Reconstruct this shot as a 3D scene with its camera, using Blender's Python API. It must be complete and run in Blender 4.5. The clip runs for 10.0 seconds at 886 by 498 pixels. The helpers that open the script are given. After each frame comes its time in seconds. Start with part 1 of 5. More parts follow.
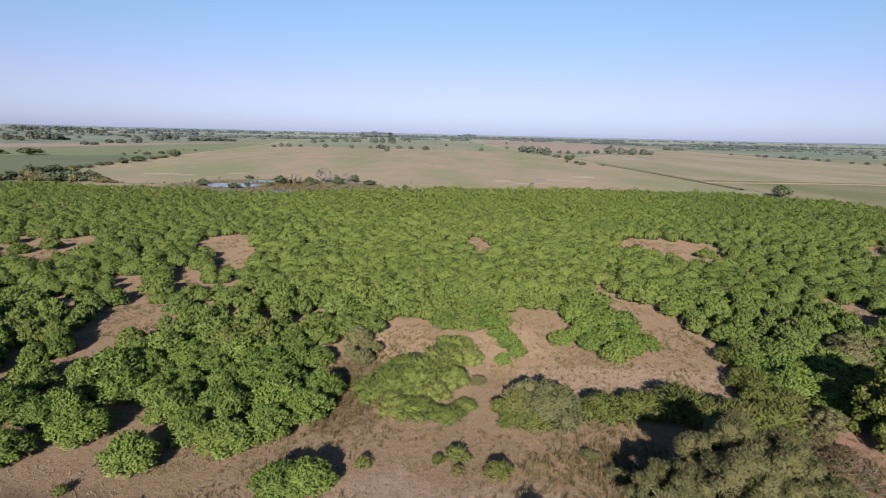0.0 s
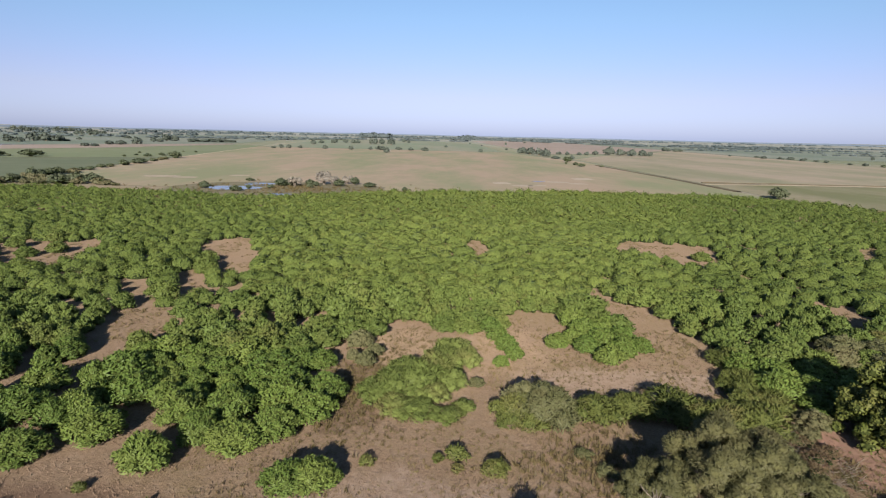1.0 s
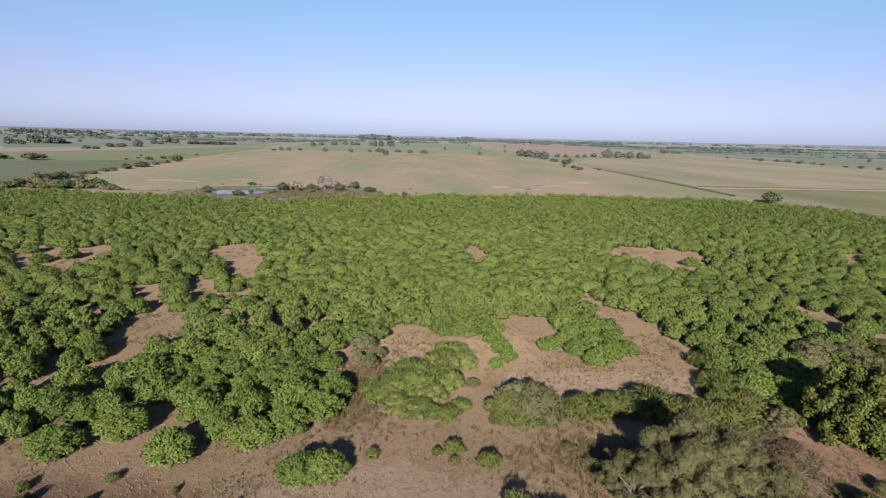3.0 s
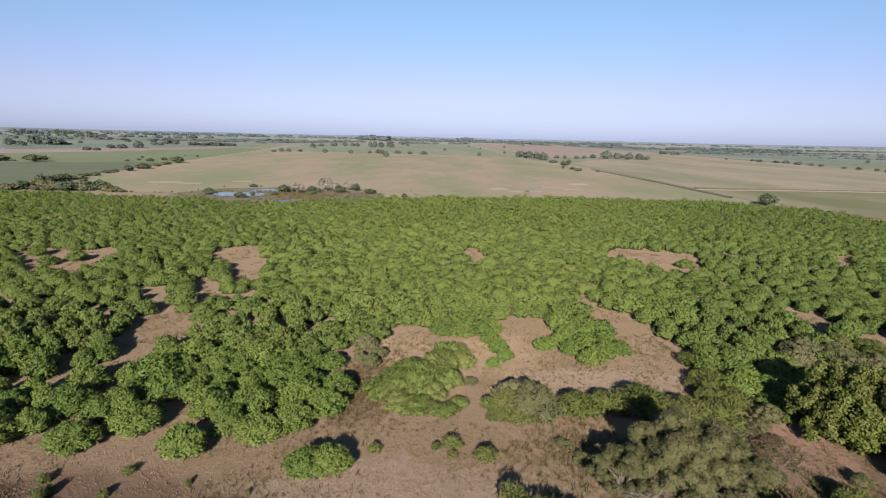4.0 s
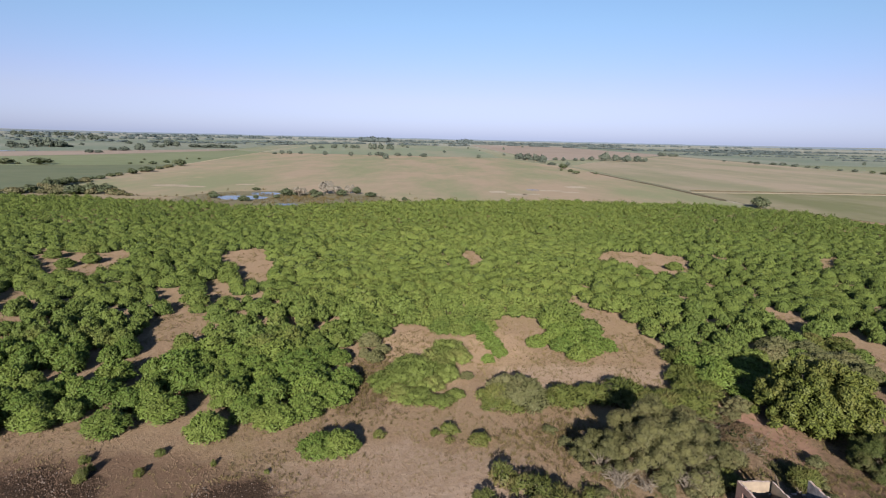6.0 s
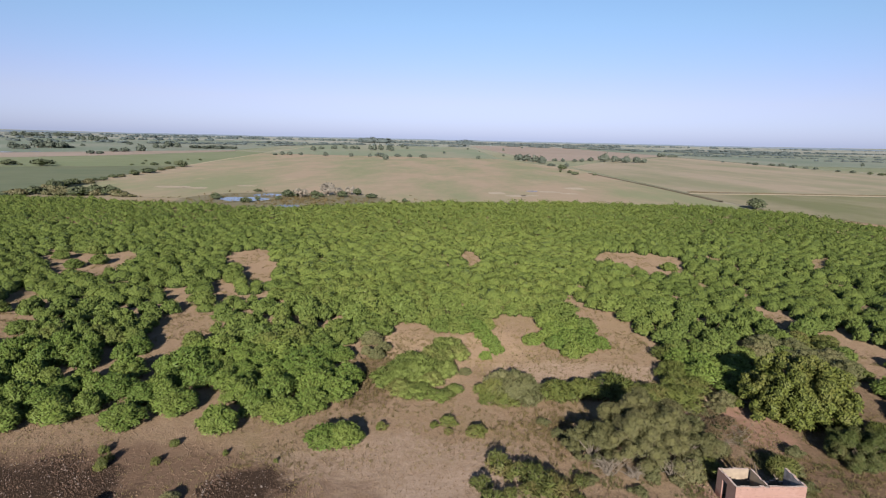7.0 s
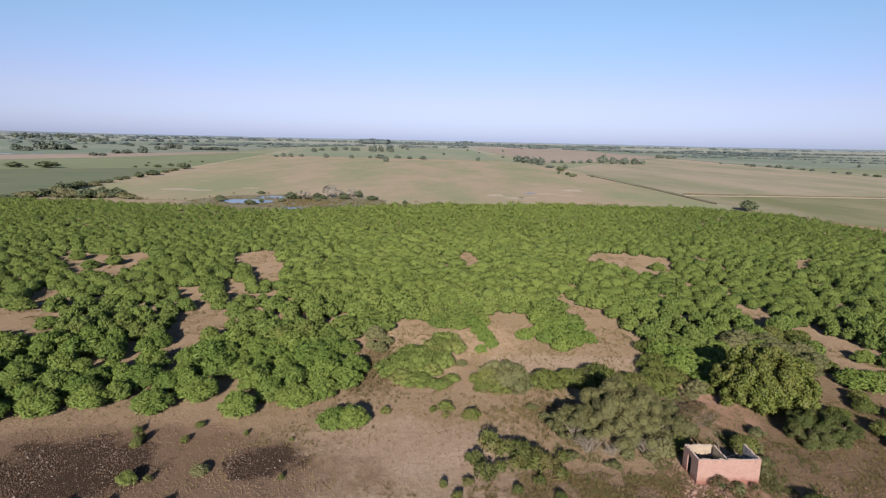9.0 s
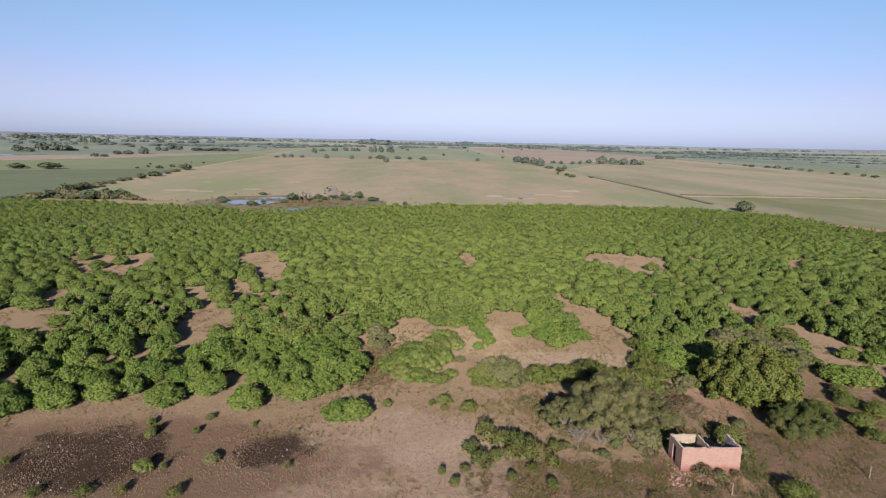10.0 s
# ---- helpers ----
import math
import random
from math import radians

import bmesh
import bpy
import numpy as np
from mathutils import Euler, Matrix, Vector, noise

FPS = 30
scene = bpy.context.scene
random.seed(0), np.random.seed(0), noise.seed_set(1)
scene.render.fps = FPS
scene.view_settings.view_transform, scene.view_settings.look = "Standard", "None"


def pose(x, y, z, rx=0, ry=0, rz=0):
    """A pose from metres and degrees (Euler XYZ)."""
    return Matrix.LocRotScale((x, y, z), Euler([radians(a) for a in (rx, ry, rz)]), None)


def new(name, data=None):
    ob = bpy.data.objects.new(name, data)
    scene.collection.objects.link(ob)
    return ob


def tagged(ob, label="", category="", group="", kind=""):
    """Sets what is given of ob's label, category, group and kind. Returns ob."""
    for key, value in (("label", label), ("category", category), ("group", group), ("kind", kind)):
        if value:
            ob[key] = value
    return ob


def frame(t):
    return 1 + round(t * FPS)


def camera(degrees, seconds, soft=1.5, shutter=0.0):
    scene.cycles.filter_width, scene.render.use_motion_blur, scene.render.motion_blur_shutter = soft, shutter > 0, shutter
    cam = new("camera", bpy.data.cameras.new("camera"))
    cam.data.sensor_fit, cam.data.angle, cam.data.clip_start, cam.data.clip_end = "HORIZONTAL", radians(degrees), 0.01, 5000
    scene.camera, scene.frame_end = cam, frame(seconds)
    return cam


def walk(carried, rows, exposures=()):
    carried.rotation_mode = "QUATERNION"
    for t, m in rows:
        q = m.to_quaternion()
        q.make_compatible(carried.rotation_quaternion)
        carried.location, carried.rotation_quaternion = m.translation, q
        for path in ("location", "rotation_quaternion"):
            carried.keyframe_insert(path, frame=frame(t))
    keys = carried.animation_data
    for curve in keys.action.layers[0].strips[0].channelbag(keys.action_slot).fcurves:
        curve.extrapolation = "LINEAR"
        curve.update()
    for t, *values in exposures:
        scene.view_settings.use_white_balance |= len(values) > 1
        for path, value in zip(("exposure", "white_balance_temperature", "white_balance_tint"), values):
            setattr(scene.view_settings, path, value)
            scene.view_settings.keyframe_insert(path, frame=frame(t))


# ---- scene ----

# ---------------------------------------------------------------- camera
cam = camera(74.8, 10.0, soft=1.15)
# seconds, x, y, z, yaw, pitch, roll: a drone that backs away and climbs
ROWS = [
    (0, 0.052, 0.043, 25.087, 0.041, -11.254, 1.326),
    (0.5, 0.026, -0.934, 25.590, 0.012, -11.224, 1.328),
    (1, 0.018, -1.936, 26.084, -0.013, -11.194, 1.326),
    (1.5, 0.023, -2.970, 26.569, -0.035, -11.163, 1.323),
    (2, 0.039, -4.046, 27.043, -0.053, -11.131, 1.318),
    (2.5, 0.063, -5.168, 27.504, -0.070, -11.098, 1.313),
    (3.25, 0.108, -6.947, 28.173, -0.090, -11.049, 1.306),
    (4, 0.160, -8.849, 28.810, -0.107, -11.000, 1.299),
    (4.5, 0.196, -10.189, 29.218, -0.117, -10.967, 1.296),
    (5, 0.233, -11.584, 29.613, -0.126, -10.935, 1.293),
    (5.5, 0.269, -13.033, 29.993, -0.134, -10.904, 1.291),
    (6.25, 0.325, -15.301, 30.540, -0.144, -10.859, 1.289),
    (7, 0.384, -17.666, 31.062, -0.152, -10.816, 1.287),
    (7.5, 0.427, -19.286, 31.396, -0.155, -10.790, 1.285),
    (8, 0.475, -20.930, 31.723, -0.158, -10.766, 1.281),
    (8.5, 0.531, -22.589, 32.042, -0.158, -10.744, 1.275),
    (9, 0.598, -24.252, 32.357, -0.156, -10.724, 1.266),
    (9.5, 0.678, -25.907, 32.669, -0.151, -10.707, 1.252),
    (10, 0.774, -27.539, 32.980, -0.143, -10.693, 1.233),
]
walk(cam, [(t, pose(x, y, z, 90 + pitch, 0, yaw) @ pose(0, 0, 0, 0, 0, roll)) for t, x, y, z, yaw, pitch, roll in ROWS])

# ---------------------------------------------------------------- light
SUN_ELEVATION, SHADOW_HEADING = 20.8, 5.0
world = bpy.data.worlds.new("sky")
scene.world = world
world.use_nodes = True
wn = world.node_tree.nodes
sky = wn.new("ShaderNodeTexSky")
sky.sky_type = "NISHITA"
sky.sun_disc = False
sky.sun_elevation = radians(SUN_ELEVATION)
sky.sun_rotation = radians(180 + SHADOW_HEADING)
sky.altitude, sky.air_density, sky.dust_density, sky.ozone_density = 60, 1.0, 0.3, 3.0
wn["Background"].inputs[1].default_value = 0.054
# dusty violet towards the horizon, clear blue above
wl = world.node_tree.links.new
coord, parts_of = wn.new("ShaderNodeTexCoord"), wn.new("ShaderNodeSeparateXYZ")
wl(coord.outputs["Generated"], parts_of.inputs[0])
tint = wn.new("ShaderNodeValToRGB")
SKY_TINT = [(0.0, 0.61, 0.725, 1.46), (0.03, 0.76, 0.775, 1.33), (0.06, 0.91, 0.8, 1.17), (0.09, 0.97, 0.84, 1.15), (0.18, 1.06, 1.04, 1.16), (0.34, 1.17, 1.23, 1.24), (1.0, 0.64, 0.66, 0.72)]
while len(tint.color_ramp.elements) < len(SKY_TINT):
    tint.color_ramp.elements.new(0.5)
for stop, (at, *rgb) in zip(tint.color_ramp.elements, SKY_TINT):
    stop.position, stop.color = at, (*rgb, 1)
wl(parts_of.outputs[2], tint.inputs[0])
tinted = wn.new("ShaderNodeMix")
tinted.data_type, tinted.blend_type = "RGBA", "MULTIPLY"
tinted.inputs[0].default_value = 1.0
wl(sky.outputs[0], tinted.inputs[6])
wl(tint.outputs[0], tinted.inputs[7])
wl(tinted.outputs[2], wn["Background"].inputs[0])
sun = new("sun", bpy.data.lights.new("sun", "SUN"))
sun.data.energy, sun.data.angle, sun.data.color = 5.0, radians(0.53), (1.0, 0.93, 0.82)
sun.matrix_world = pose(0, 0, 80, 90 - SUN_ELEVATION, 0, -SHADOW_HEADING)
scene.view_settings.exposure = 1.05


# ---------------------------------------------------------------- materials
def nodes(name):
    m = bpy.data.materials.new(name)
    m.use_nodes = True
    t = m.node_tree
    return m, t, t.nodes["Principled BSDF"], t.links.new


def noise_node(t, scale, detail=4.0, rough=0.6, space="object"):
    g = t.nodes.new("ShaderNodeNewGeometry")
    n = t.nodes.new("ShaderNodeTexNoise")
    n.inputs["Scale"].default_value, n.inputs["Detail"].default_value, n.inputs["Roughness"].default_value = scale, detail, rough
    t.links.new(g.outputs["Position"], n.inputs["Vector"])
    return n.outputs["Fac"]


def ramp(t, fac, lo, hi):
    r = t.nodes.new("ShaderNodeMapRange")
    r.inputs[1].default_value, r.inputs[2].default_value = lo, hi
    t.links.new(fac, r.inputs[0])
    return r.outputs[0]


def mix(t, fac, a, b, mode="MIX"):
    n = t.nodes.new("ShaderNodeMix")
    n.data_type, n.blend_type = "RGBA", mode
    for socket, v in ((n.inputs[0], fac), (n.inputs[6], a), (n.inputs[7], b)):
        if isinstance(v, bpy.types.NodeSocket):
            t.links.new(v, socket)
        elif isinstance(v, (int, float)):
            socket.default_value = v
        else:
            socket.default_value = (*v, 1.0)
    return n.outputs[2]


def calc(t, op, a, b):
    n = t.nodes.new("ShaderNodeMath")
    n.operation = op
    for socket, v in ((n.inputs[0], a), (n.inputs[1], b)):
        if isinstance(v, bpy.types.NodeSocket):
            t.links.new(v, socket)
        else:
            socket.default_value = v
    return n.outputs[0]


def bump(t, bsdf, height, strength, distance):
    b = t.nodes.new("ShaderNodeBump")
    b.inputs["Strength"].default_value, b.inputs["Distance"].default_value = strength, distance
    t.links.new(height, b.inputs["Height"])
    t.links.new(b.outputs[0], bsdf.inputs["Normal"])


def foliage(name, dark, light, dry, per_object, through_leaf=0.18, dryness=0.12):
    """Leaves: each sprig has its own shade, each plant its own tone."""
    dark, light, dry = ((0.76 * c[0], 0.76 * c[1], 0.66 * c[2]) for c in (dark, light, dry))
    m, t, p, link = nodes(name)
    g = t.nodes.new("ShaderNodeNewGeometry")
    sprig = g.outputs["Random Per Island"]
    if per_object:
        tone = t.nodes.new("ShaderNodeObjectInfo").outputs["Random"]
    else:
        a = t.nodes.new("ShaderNodeAttribute")
        a.attribute_name = "tone"
        tone = a.outputs["Fac"]
    clump = ramp(t, noise_node(t, 1.4, 5, 0.75), 0.3, 0.7)
    mixed = calc(t, "ADD", calc(t, "MULTIPLY", sprig, 0.16), calc(t, "ADD", calc(t, "MULTIPLY", tone, 0.5), calc(t, "MULTIPLY", clump, 0.26)))
    c = mix(t, mixed, dark, light)
    wilt = ramp(t, calc(t, "ADD", noise_node(t, 0.35, 2), calc(t, "MULTIPLY", tone, 0.25)), 0.62, 0.9)
    c = mix(t, calc(t, "MULTIPLY", wilt, dryness * 5), c, dry)
    link(c, p.inputs["Base Color"])
    p.inputs["Roughness"].default_value = 0.6
    p.inputs["Diffuse Roughness"].default_value = 0.45
    p.inputs["Specular IOR Level"].default_value = 0.25
    tr = t.nodes.new("ShaderNodeBsdfTranslucent")
    link(c, tr.inputs[0])
    ms = t.nodes.new("ShaderNodeMixShader")
    ms.inputs[0].default_value = through_leaf
    link(p.outputs[0], ms.inputs[1])
    link(tr.outputs[0], ms.inputs[2])
    link(ms.outputs[0], t.nodes["Material Output"].inputs[0])
    return m


def leaf_mass(name, dark, light, per_object, grain=4.5, depth=0.22):
    """The closed inner foliage of a plant: many small leaf clusters as relief, in shade-darkened colours."""
    dark, light = ((0.76 * c[0], 0.76 * c[1], 0.66 * c[2]) for c in (dark, light))
    m, t, p, link = nodes(name)
    if per_object:
        tone = t.nodes.new("ShaderNodeObjectInfo").outputs["Random"]
    else:
        a = t.nodes.new("ShaderNodeAttribute")
        a.attribute_name = "tone"
        tone = a.outputs["Fac"]
    fine = noise_node(t, grain, 5, 0.7)
    mixed = calc(t, "ADD", calc(t, "MULTIPLY", tone, 0.4), calc(t, "MULTIPLY", ramp(t, fine, 0.3, 0.7), 0.45))
    link(mix(t, mixed, dark, light), p.inputs["Base Color"])
    p.inputs["Roughness"].default_value = 0.75
    p.inputs["Diffuse Roughness"].default_value = 0.5
    p.inputs["Specular IOR Level"].default_value = 0.15
    g = t.nodes.new("ShaderNodeNewGeometry")
    cells = t.nodes.new("ShaderNodeTexVoronoi")
    cells.feature = "SMOOTH_F1"
    cells.inputs["Scale"].default_value = grain * 0.8
    link(g.outputs["Position"], cells.inputs["Vector"])
    bump(t, p, calc(t, "SUBTRACT", fine, calc(t, "MULTIPLY", cells.outputs["Distance"], 0.9)), 0.9, depth)
    return m


def plain(name, a, b, scale, rough=0.9, relief=0.3, depth=0.02, metal=0.0, detail=6):
    m, t, p, link = nodes(name)
    n = noise_node(t, scale, detail)
    c = mix(t, ramp(t, n, 0.3, 0.7), a, b)
    c = mix(t, calc(t, "MULTIPLY", ramp(t, noise_node(t, scale * 0.13, 3), 0.45, 0.75), 0.5), c, tuple(v * 0.7 for v in a))
    link(c, p.inputs["Base Color"])
    p.inputs["Roughness"].default_value, p.inputs["Metallic"].default_value = rough, metal
    p.inputs["Specular IOR Level"].default_value = 0.2
    bump(t, p, n, relief, depth)
    return m


LEAF_A, LEAF_B, LEAF_DRY = (0.105, 0.154, 0.042), (0.236, 0.286, 0.077), (0.17, 0.14, 0.06)
shrub_leaf = foliage("shrub_leaf", (0.096, 0.156, 0.039), (0.218, 0.288, 0.074), LEAF_DRY, True, 0.2, dryness=0.05)
thicket_leaf = foliage("thicket_leaf", LEAF_A, LEAF_B, LEAF_DRY, False, 0.22, dryness=0.09)
mid_leaf = foliage("mid_leaf", (0.1, 0.148, 0.042), (0.202, 0.252, 0.071), LEAF_DRY, True, 0.2, dryness=0.09)
grey_leaf = foliage("grey_leaf", (0.108, 0.116, 0.056), (0.2, 0.198, 0.106), (0.2, 0.16, 0.1), True, 0.2)
olive_leaf = foliage("olive_leaf", (0.1, 0.101, 0.05), (0.162, 0.158, 0.08), (0.17, 0.145, 0.085), True, 0.2)
glossy_leaf = foliage("glossy_leaf", (0.036, 0.058, 0.015), (0.196, 0.226, 0.056), (0.2, 0.17, 0.07), True, 0.22, dryness=0.08)
deep_leaf = foliage("deep_leaf", (0.05, 0.07, 0.021), (0.105, 0.128, 0.042), (0.12, 0.1, 0.05), True, 0.15)
lime_leaf = foliage("lime_leaf", (0.155, 0.202, 0.06), (0.25, 0.287, 0.1), (0.27, 0.22, 0.11), True, 0.3)
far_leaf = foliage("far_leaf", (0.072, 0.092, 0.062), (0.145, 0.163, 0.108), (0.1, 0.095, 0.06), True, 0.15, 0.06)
# distance haze is mixed into this blue-grey leaf colour
hazed_woods_leaf = foliage("hazed_woods_leaf", (0.075, 0.098, 0.12), (0.115, 0.14, 0.165), (0.11, 0.125, 0.14), False, 0.15)
rank_leaf = foliage("rank_leaf", (0.082, 0.098, 0.032), (0.165, 0.175, 0.062), (0.18, 0.135, 0.07), True, 0.2, dryness=0.2)
scrub_leaf = foliage("scrub_leaf", (0.098, 0.12, 0.035), (0.195, 0.21, 0.067), (0.2, 0.16, 0.08), True, 0.2)
bare_twig = foliage("bare_twig", (0.2, 0.18, 0.18), (0.34, 0.305, 0.3), (0.26, 0.22, 0.19), True, 0.0)
dry_blade = foliage("dry_blade", (0.15, 0.11, 0.055), (0.29, 0.22, 0.125), (0.1, 0.11, 0.04), False, 0.2)
green_blade = foliage("green_blade", (0.082, 0.082, 0.033), (0.16, 0.152, 0.066), (0.14, 0.115, 0.06), False, 0.2)
stalk_blade = foliage("stalk_blade", (0.085, 0.06, 0.034), (0.215, 0.16, 0.085), (0.1, 0.11, 0.045), False, 0.15, dryness=0.16)
weed_blade = foliage("weed_blade", (0.11, 0.086, 0.042), (0.2, 0.15, 0.08), (0.18, 0.13, 0.075), False, 0.2)
# near-black core: the deep shade inside plants is put into its colour
inner = plain("shaded_foliage", (0.012, 0.018, 0.005), (0.03, 0.04, 0.011), 3.0, 0.95, 0.6, 0.1)
# darker copies of the leaf colours: shade between the leaves is painted in
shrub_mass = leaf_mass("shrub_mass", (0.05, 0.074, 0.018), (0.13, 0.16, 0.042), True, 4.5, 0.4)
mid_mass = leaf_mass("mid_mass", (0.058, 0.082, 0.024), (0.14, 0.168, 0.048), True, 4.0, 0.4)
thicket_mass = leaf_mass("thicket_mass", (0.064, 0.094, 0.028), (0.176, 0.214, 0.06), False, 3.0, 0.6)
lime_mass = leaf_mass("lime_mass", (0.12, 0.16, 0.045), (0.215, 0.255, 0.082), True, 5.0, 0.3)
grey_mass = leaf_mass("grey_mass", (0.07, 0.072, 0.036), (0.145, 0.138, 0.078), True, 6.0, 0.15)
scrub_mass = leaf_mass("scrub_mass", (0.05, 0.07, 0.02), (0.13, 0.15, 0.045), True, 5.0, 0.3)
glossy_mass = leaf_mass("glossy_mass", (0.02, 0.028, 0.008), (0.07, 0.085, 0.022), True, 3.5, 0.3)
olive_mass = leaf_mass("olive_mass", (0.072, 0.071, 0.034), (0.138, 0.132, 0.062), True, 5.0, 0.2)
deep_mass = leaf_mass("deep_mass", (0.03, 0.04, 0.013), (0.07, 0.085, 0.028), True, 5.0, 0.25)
bark = plain("bark", (0.12, 0.09, 0.065), (0.22, 0.18, 0.14), 9.0, 0.9, 0.6, 0.02)
pale_bark = plain("pale_bark", (0.1, 0.082, 0.066), (0.22, 0.185, 0.155), 4.0, 0.95, 0.4, 0.02)

# ---------------------------------------------------------------- mesh helpers
rng = np.random.default_rng(7)


def mesh_of(name, verts, faces, materials, slots=None, smooth=False, tones=None, normals=None):
    """A mesh from arrays: verts (n, 3), faces a list of (m, 3) or (m, 4) arrays."""
    me = bpy.data.meshes.new(name)
    if slots is not None:
        slots = [q for q, f in zip(slots, faces) if len(f)]
    faces = [np.asarray(f, dtype=np.int32) for f in faces if len(f)]
    loops = np.concatenate([f.ravel() for f in faces])
    counts = np.concatenate([np.full(len(f), f.shape[1], np.int32) for f in faces])
    starts = np.concatenate([[0], np.cumsum(counts)[:-1]]).astype(np.int32)
    me.vertices.add(len(verts))
    me.vertices.foreach_set("co", np.asarray(verts, np.float32).ravel())
    me.loops.add(len(loops))
    me.loops.foreach_set("vertex_index", loops)
    me.polygons.add(len(counts))
    me.polygons.foreach_set("loop_start", starts)
    for m in materials:
        me.materials.append(m)
    if slots is not None:
        me.polygons.foreach_set("material_index", np.concatenate([np.full(len(f), s, np.int32) for f, s in zip(faces, slots)]))
    me.polygons.foreach_set("use_smooth", np.full(len(counts), smooth))
    if tones is not None:
        a = me.attributes.new("tone", "FLOAT", "POINT")
        a.data.foreach_set("value", np.asarray(tones, np.float32))
    me.update(calc_edges=True)
    if normals is not None:
        me.polygons.foreach_set("use_smooth", np.full(len(counts), True))
        me.normals_split_custom_set_from_vertices(np.asarray(normals, np.float32))
    return me


def part(name, me, parent, label=""):
    ob = new(name, me)
    ob.parent = parent
    if label:
        tagged(ob, label)
    return ob


def from_bm(name, bm, material):
    me = bpy.data.meshes.new(name)
    bm.to_mesh(me)
    bm.free()
    for m in material if isinstance(material, (list, tuple)) else (material,):
        me.materials.append(m)
    return me


def ico(level):
    bm = bmesh.new()
    bmesh.ops.create_icosphere(bm, subdivisions=level, radius=1.0)
    v = np.array([x.co[:] for x in bm.verts])
    f = np.array([[x.index for x in q.verts] for q in bm.faces])
    bm.free()
    return v, f


ICO = {n: ico(n) for n in (1, 2, 3)}


def unit(a):
    return a / np.maximum(np.linalg.norm(a, axis=-1, keepdims=True), 1e-9)


def sprigs(r, at, out, length, width, droop=0.0, stick=0.35, crisp=0.55, lift=0.0):
    """Folded leaf sprigs, one four-cornered face each."""
    n = len(at)
    tip = unit(out * stick + r.normal(0, 0.6, (n, 3)) + np.array([0, 0, 0.15 - droop]))
    side = unit(np.cross(tip, out + r.normal(0, 0.22, (n, 3))))
    up = np.cross(side, tip)
    k = r.uniform(0.6, 1.35, (n, 1))
    ln, wd = length * k, width * k
    base = at - tip * ln * 0.4
    v = np.stack([base, base + tip * ln * 0.5 + side * wd * 0.5 + up * wd * 0.2, base + tip * ln, base + tip * ln * 0.5 - side * wd * 0.5 + up * wd * 0.2], 1)
    soft = np.repeat(unit(out + up * crisp + np.array([0, 0, lift])), 4, axis=0)
    return v.reshape(-1, 3), np.arange(n * 4).reshape(n, 4), soft


def crown(r, lobes, n, length, width, core=0.86, core_level=1, low=-0.5, droop=0.0, stick=0.35, crisp=0.55, body_level=1, whole=0.0):
    """Verts, leaf faces, core faces and soft normals of a crown that is made of rounded lobes (x, y, z, rx, rz)."""
    lobes = np.asarray(lobes, float)
    share = lobes[:, 3] ** 2
    pick = r.choice(len(lobes), int(n * 1.9), p=share / share.sum())
    d = unit(r.normal(0, 1, (len(pick), 3)))
    d[:, 2] = np.where(d[:, 2] < low, -d[:, 2], d[:, 2])
    size = lobes[pick][:, [3, 3, 4]]
    at = lobes[pick, :3] + d * size * r.uniform(0.84, 1.08, (len(pick), 1))
    inside = np.zeros(len(at), bool)
    for i, l in enumerate(lobes):
        q = np.linalg.norm((at - l[:3]) / l[[3, 3, 4]], axis=1)
        inside |= (q < 0.84) & (pick != i)
    keep = ~inside & (at[:, 2] > 0.06)
    at, out = at[keep][:n], unit(d / size)[keep][:n]
    if whole:
        round_ = unit((at - np.array([0, 0, 0.2])) / np.array([2.0, 2.0, 1.7]))
        out = unit(out * (1 - whole) + round_ * whole + r.normal(0, 0.22, out.shape))
    v, f, soft = sprigs(r, at, out, length, width, droop, stick, crisp, 0.4 if whole else 0.0)
    vs, cf, k, ns = [v], [], len(v), [soft]
    if core:
        for i, l in enumerate(lobes):
            iv, jf = ICO[core_level if i else max(core_level, body_level)]
            w = l[:3] + iv * l[[3, 3, 4]] * core * r.uniform(0.9, 1.05, (len(iv), 1))
            w[:, 2] = np.maximum(w[:, 2], 0.02)
            vs.append(w)
            ns.append(unit(iv / l[[3, 3, 4]]))
            cf.append(jf + k)
            k += len(iv)
    return np.concatenate(vs), f, np.concatenate(cf) if cf else np.zeros((0, 3), int), np.concatenate(ns)


def scrub_lobes(r, count=12):
    """A ragged bush of the same span: one loose body and small clumps all over it."""
    out = [(r.uniform(-0.3, 0.3), r.uniform(-0.3, 0.3), 0.8, 1.15, 0.95)]
    for i in range(count):
        a, q = r.uniform(0, math.tau), r.uniform(0.3, 1.5)
        s = r.uniform(0.3, 0.6)
        out.append((math.cos(a) * q, math.sin(a) * q, max(s * 0.6, (2.1 - 0.85 * q) * r.uniform(0.5, 1.0)), s, s * r.uniform(0.7, 1.1)))
    return out


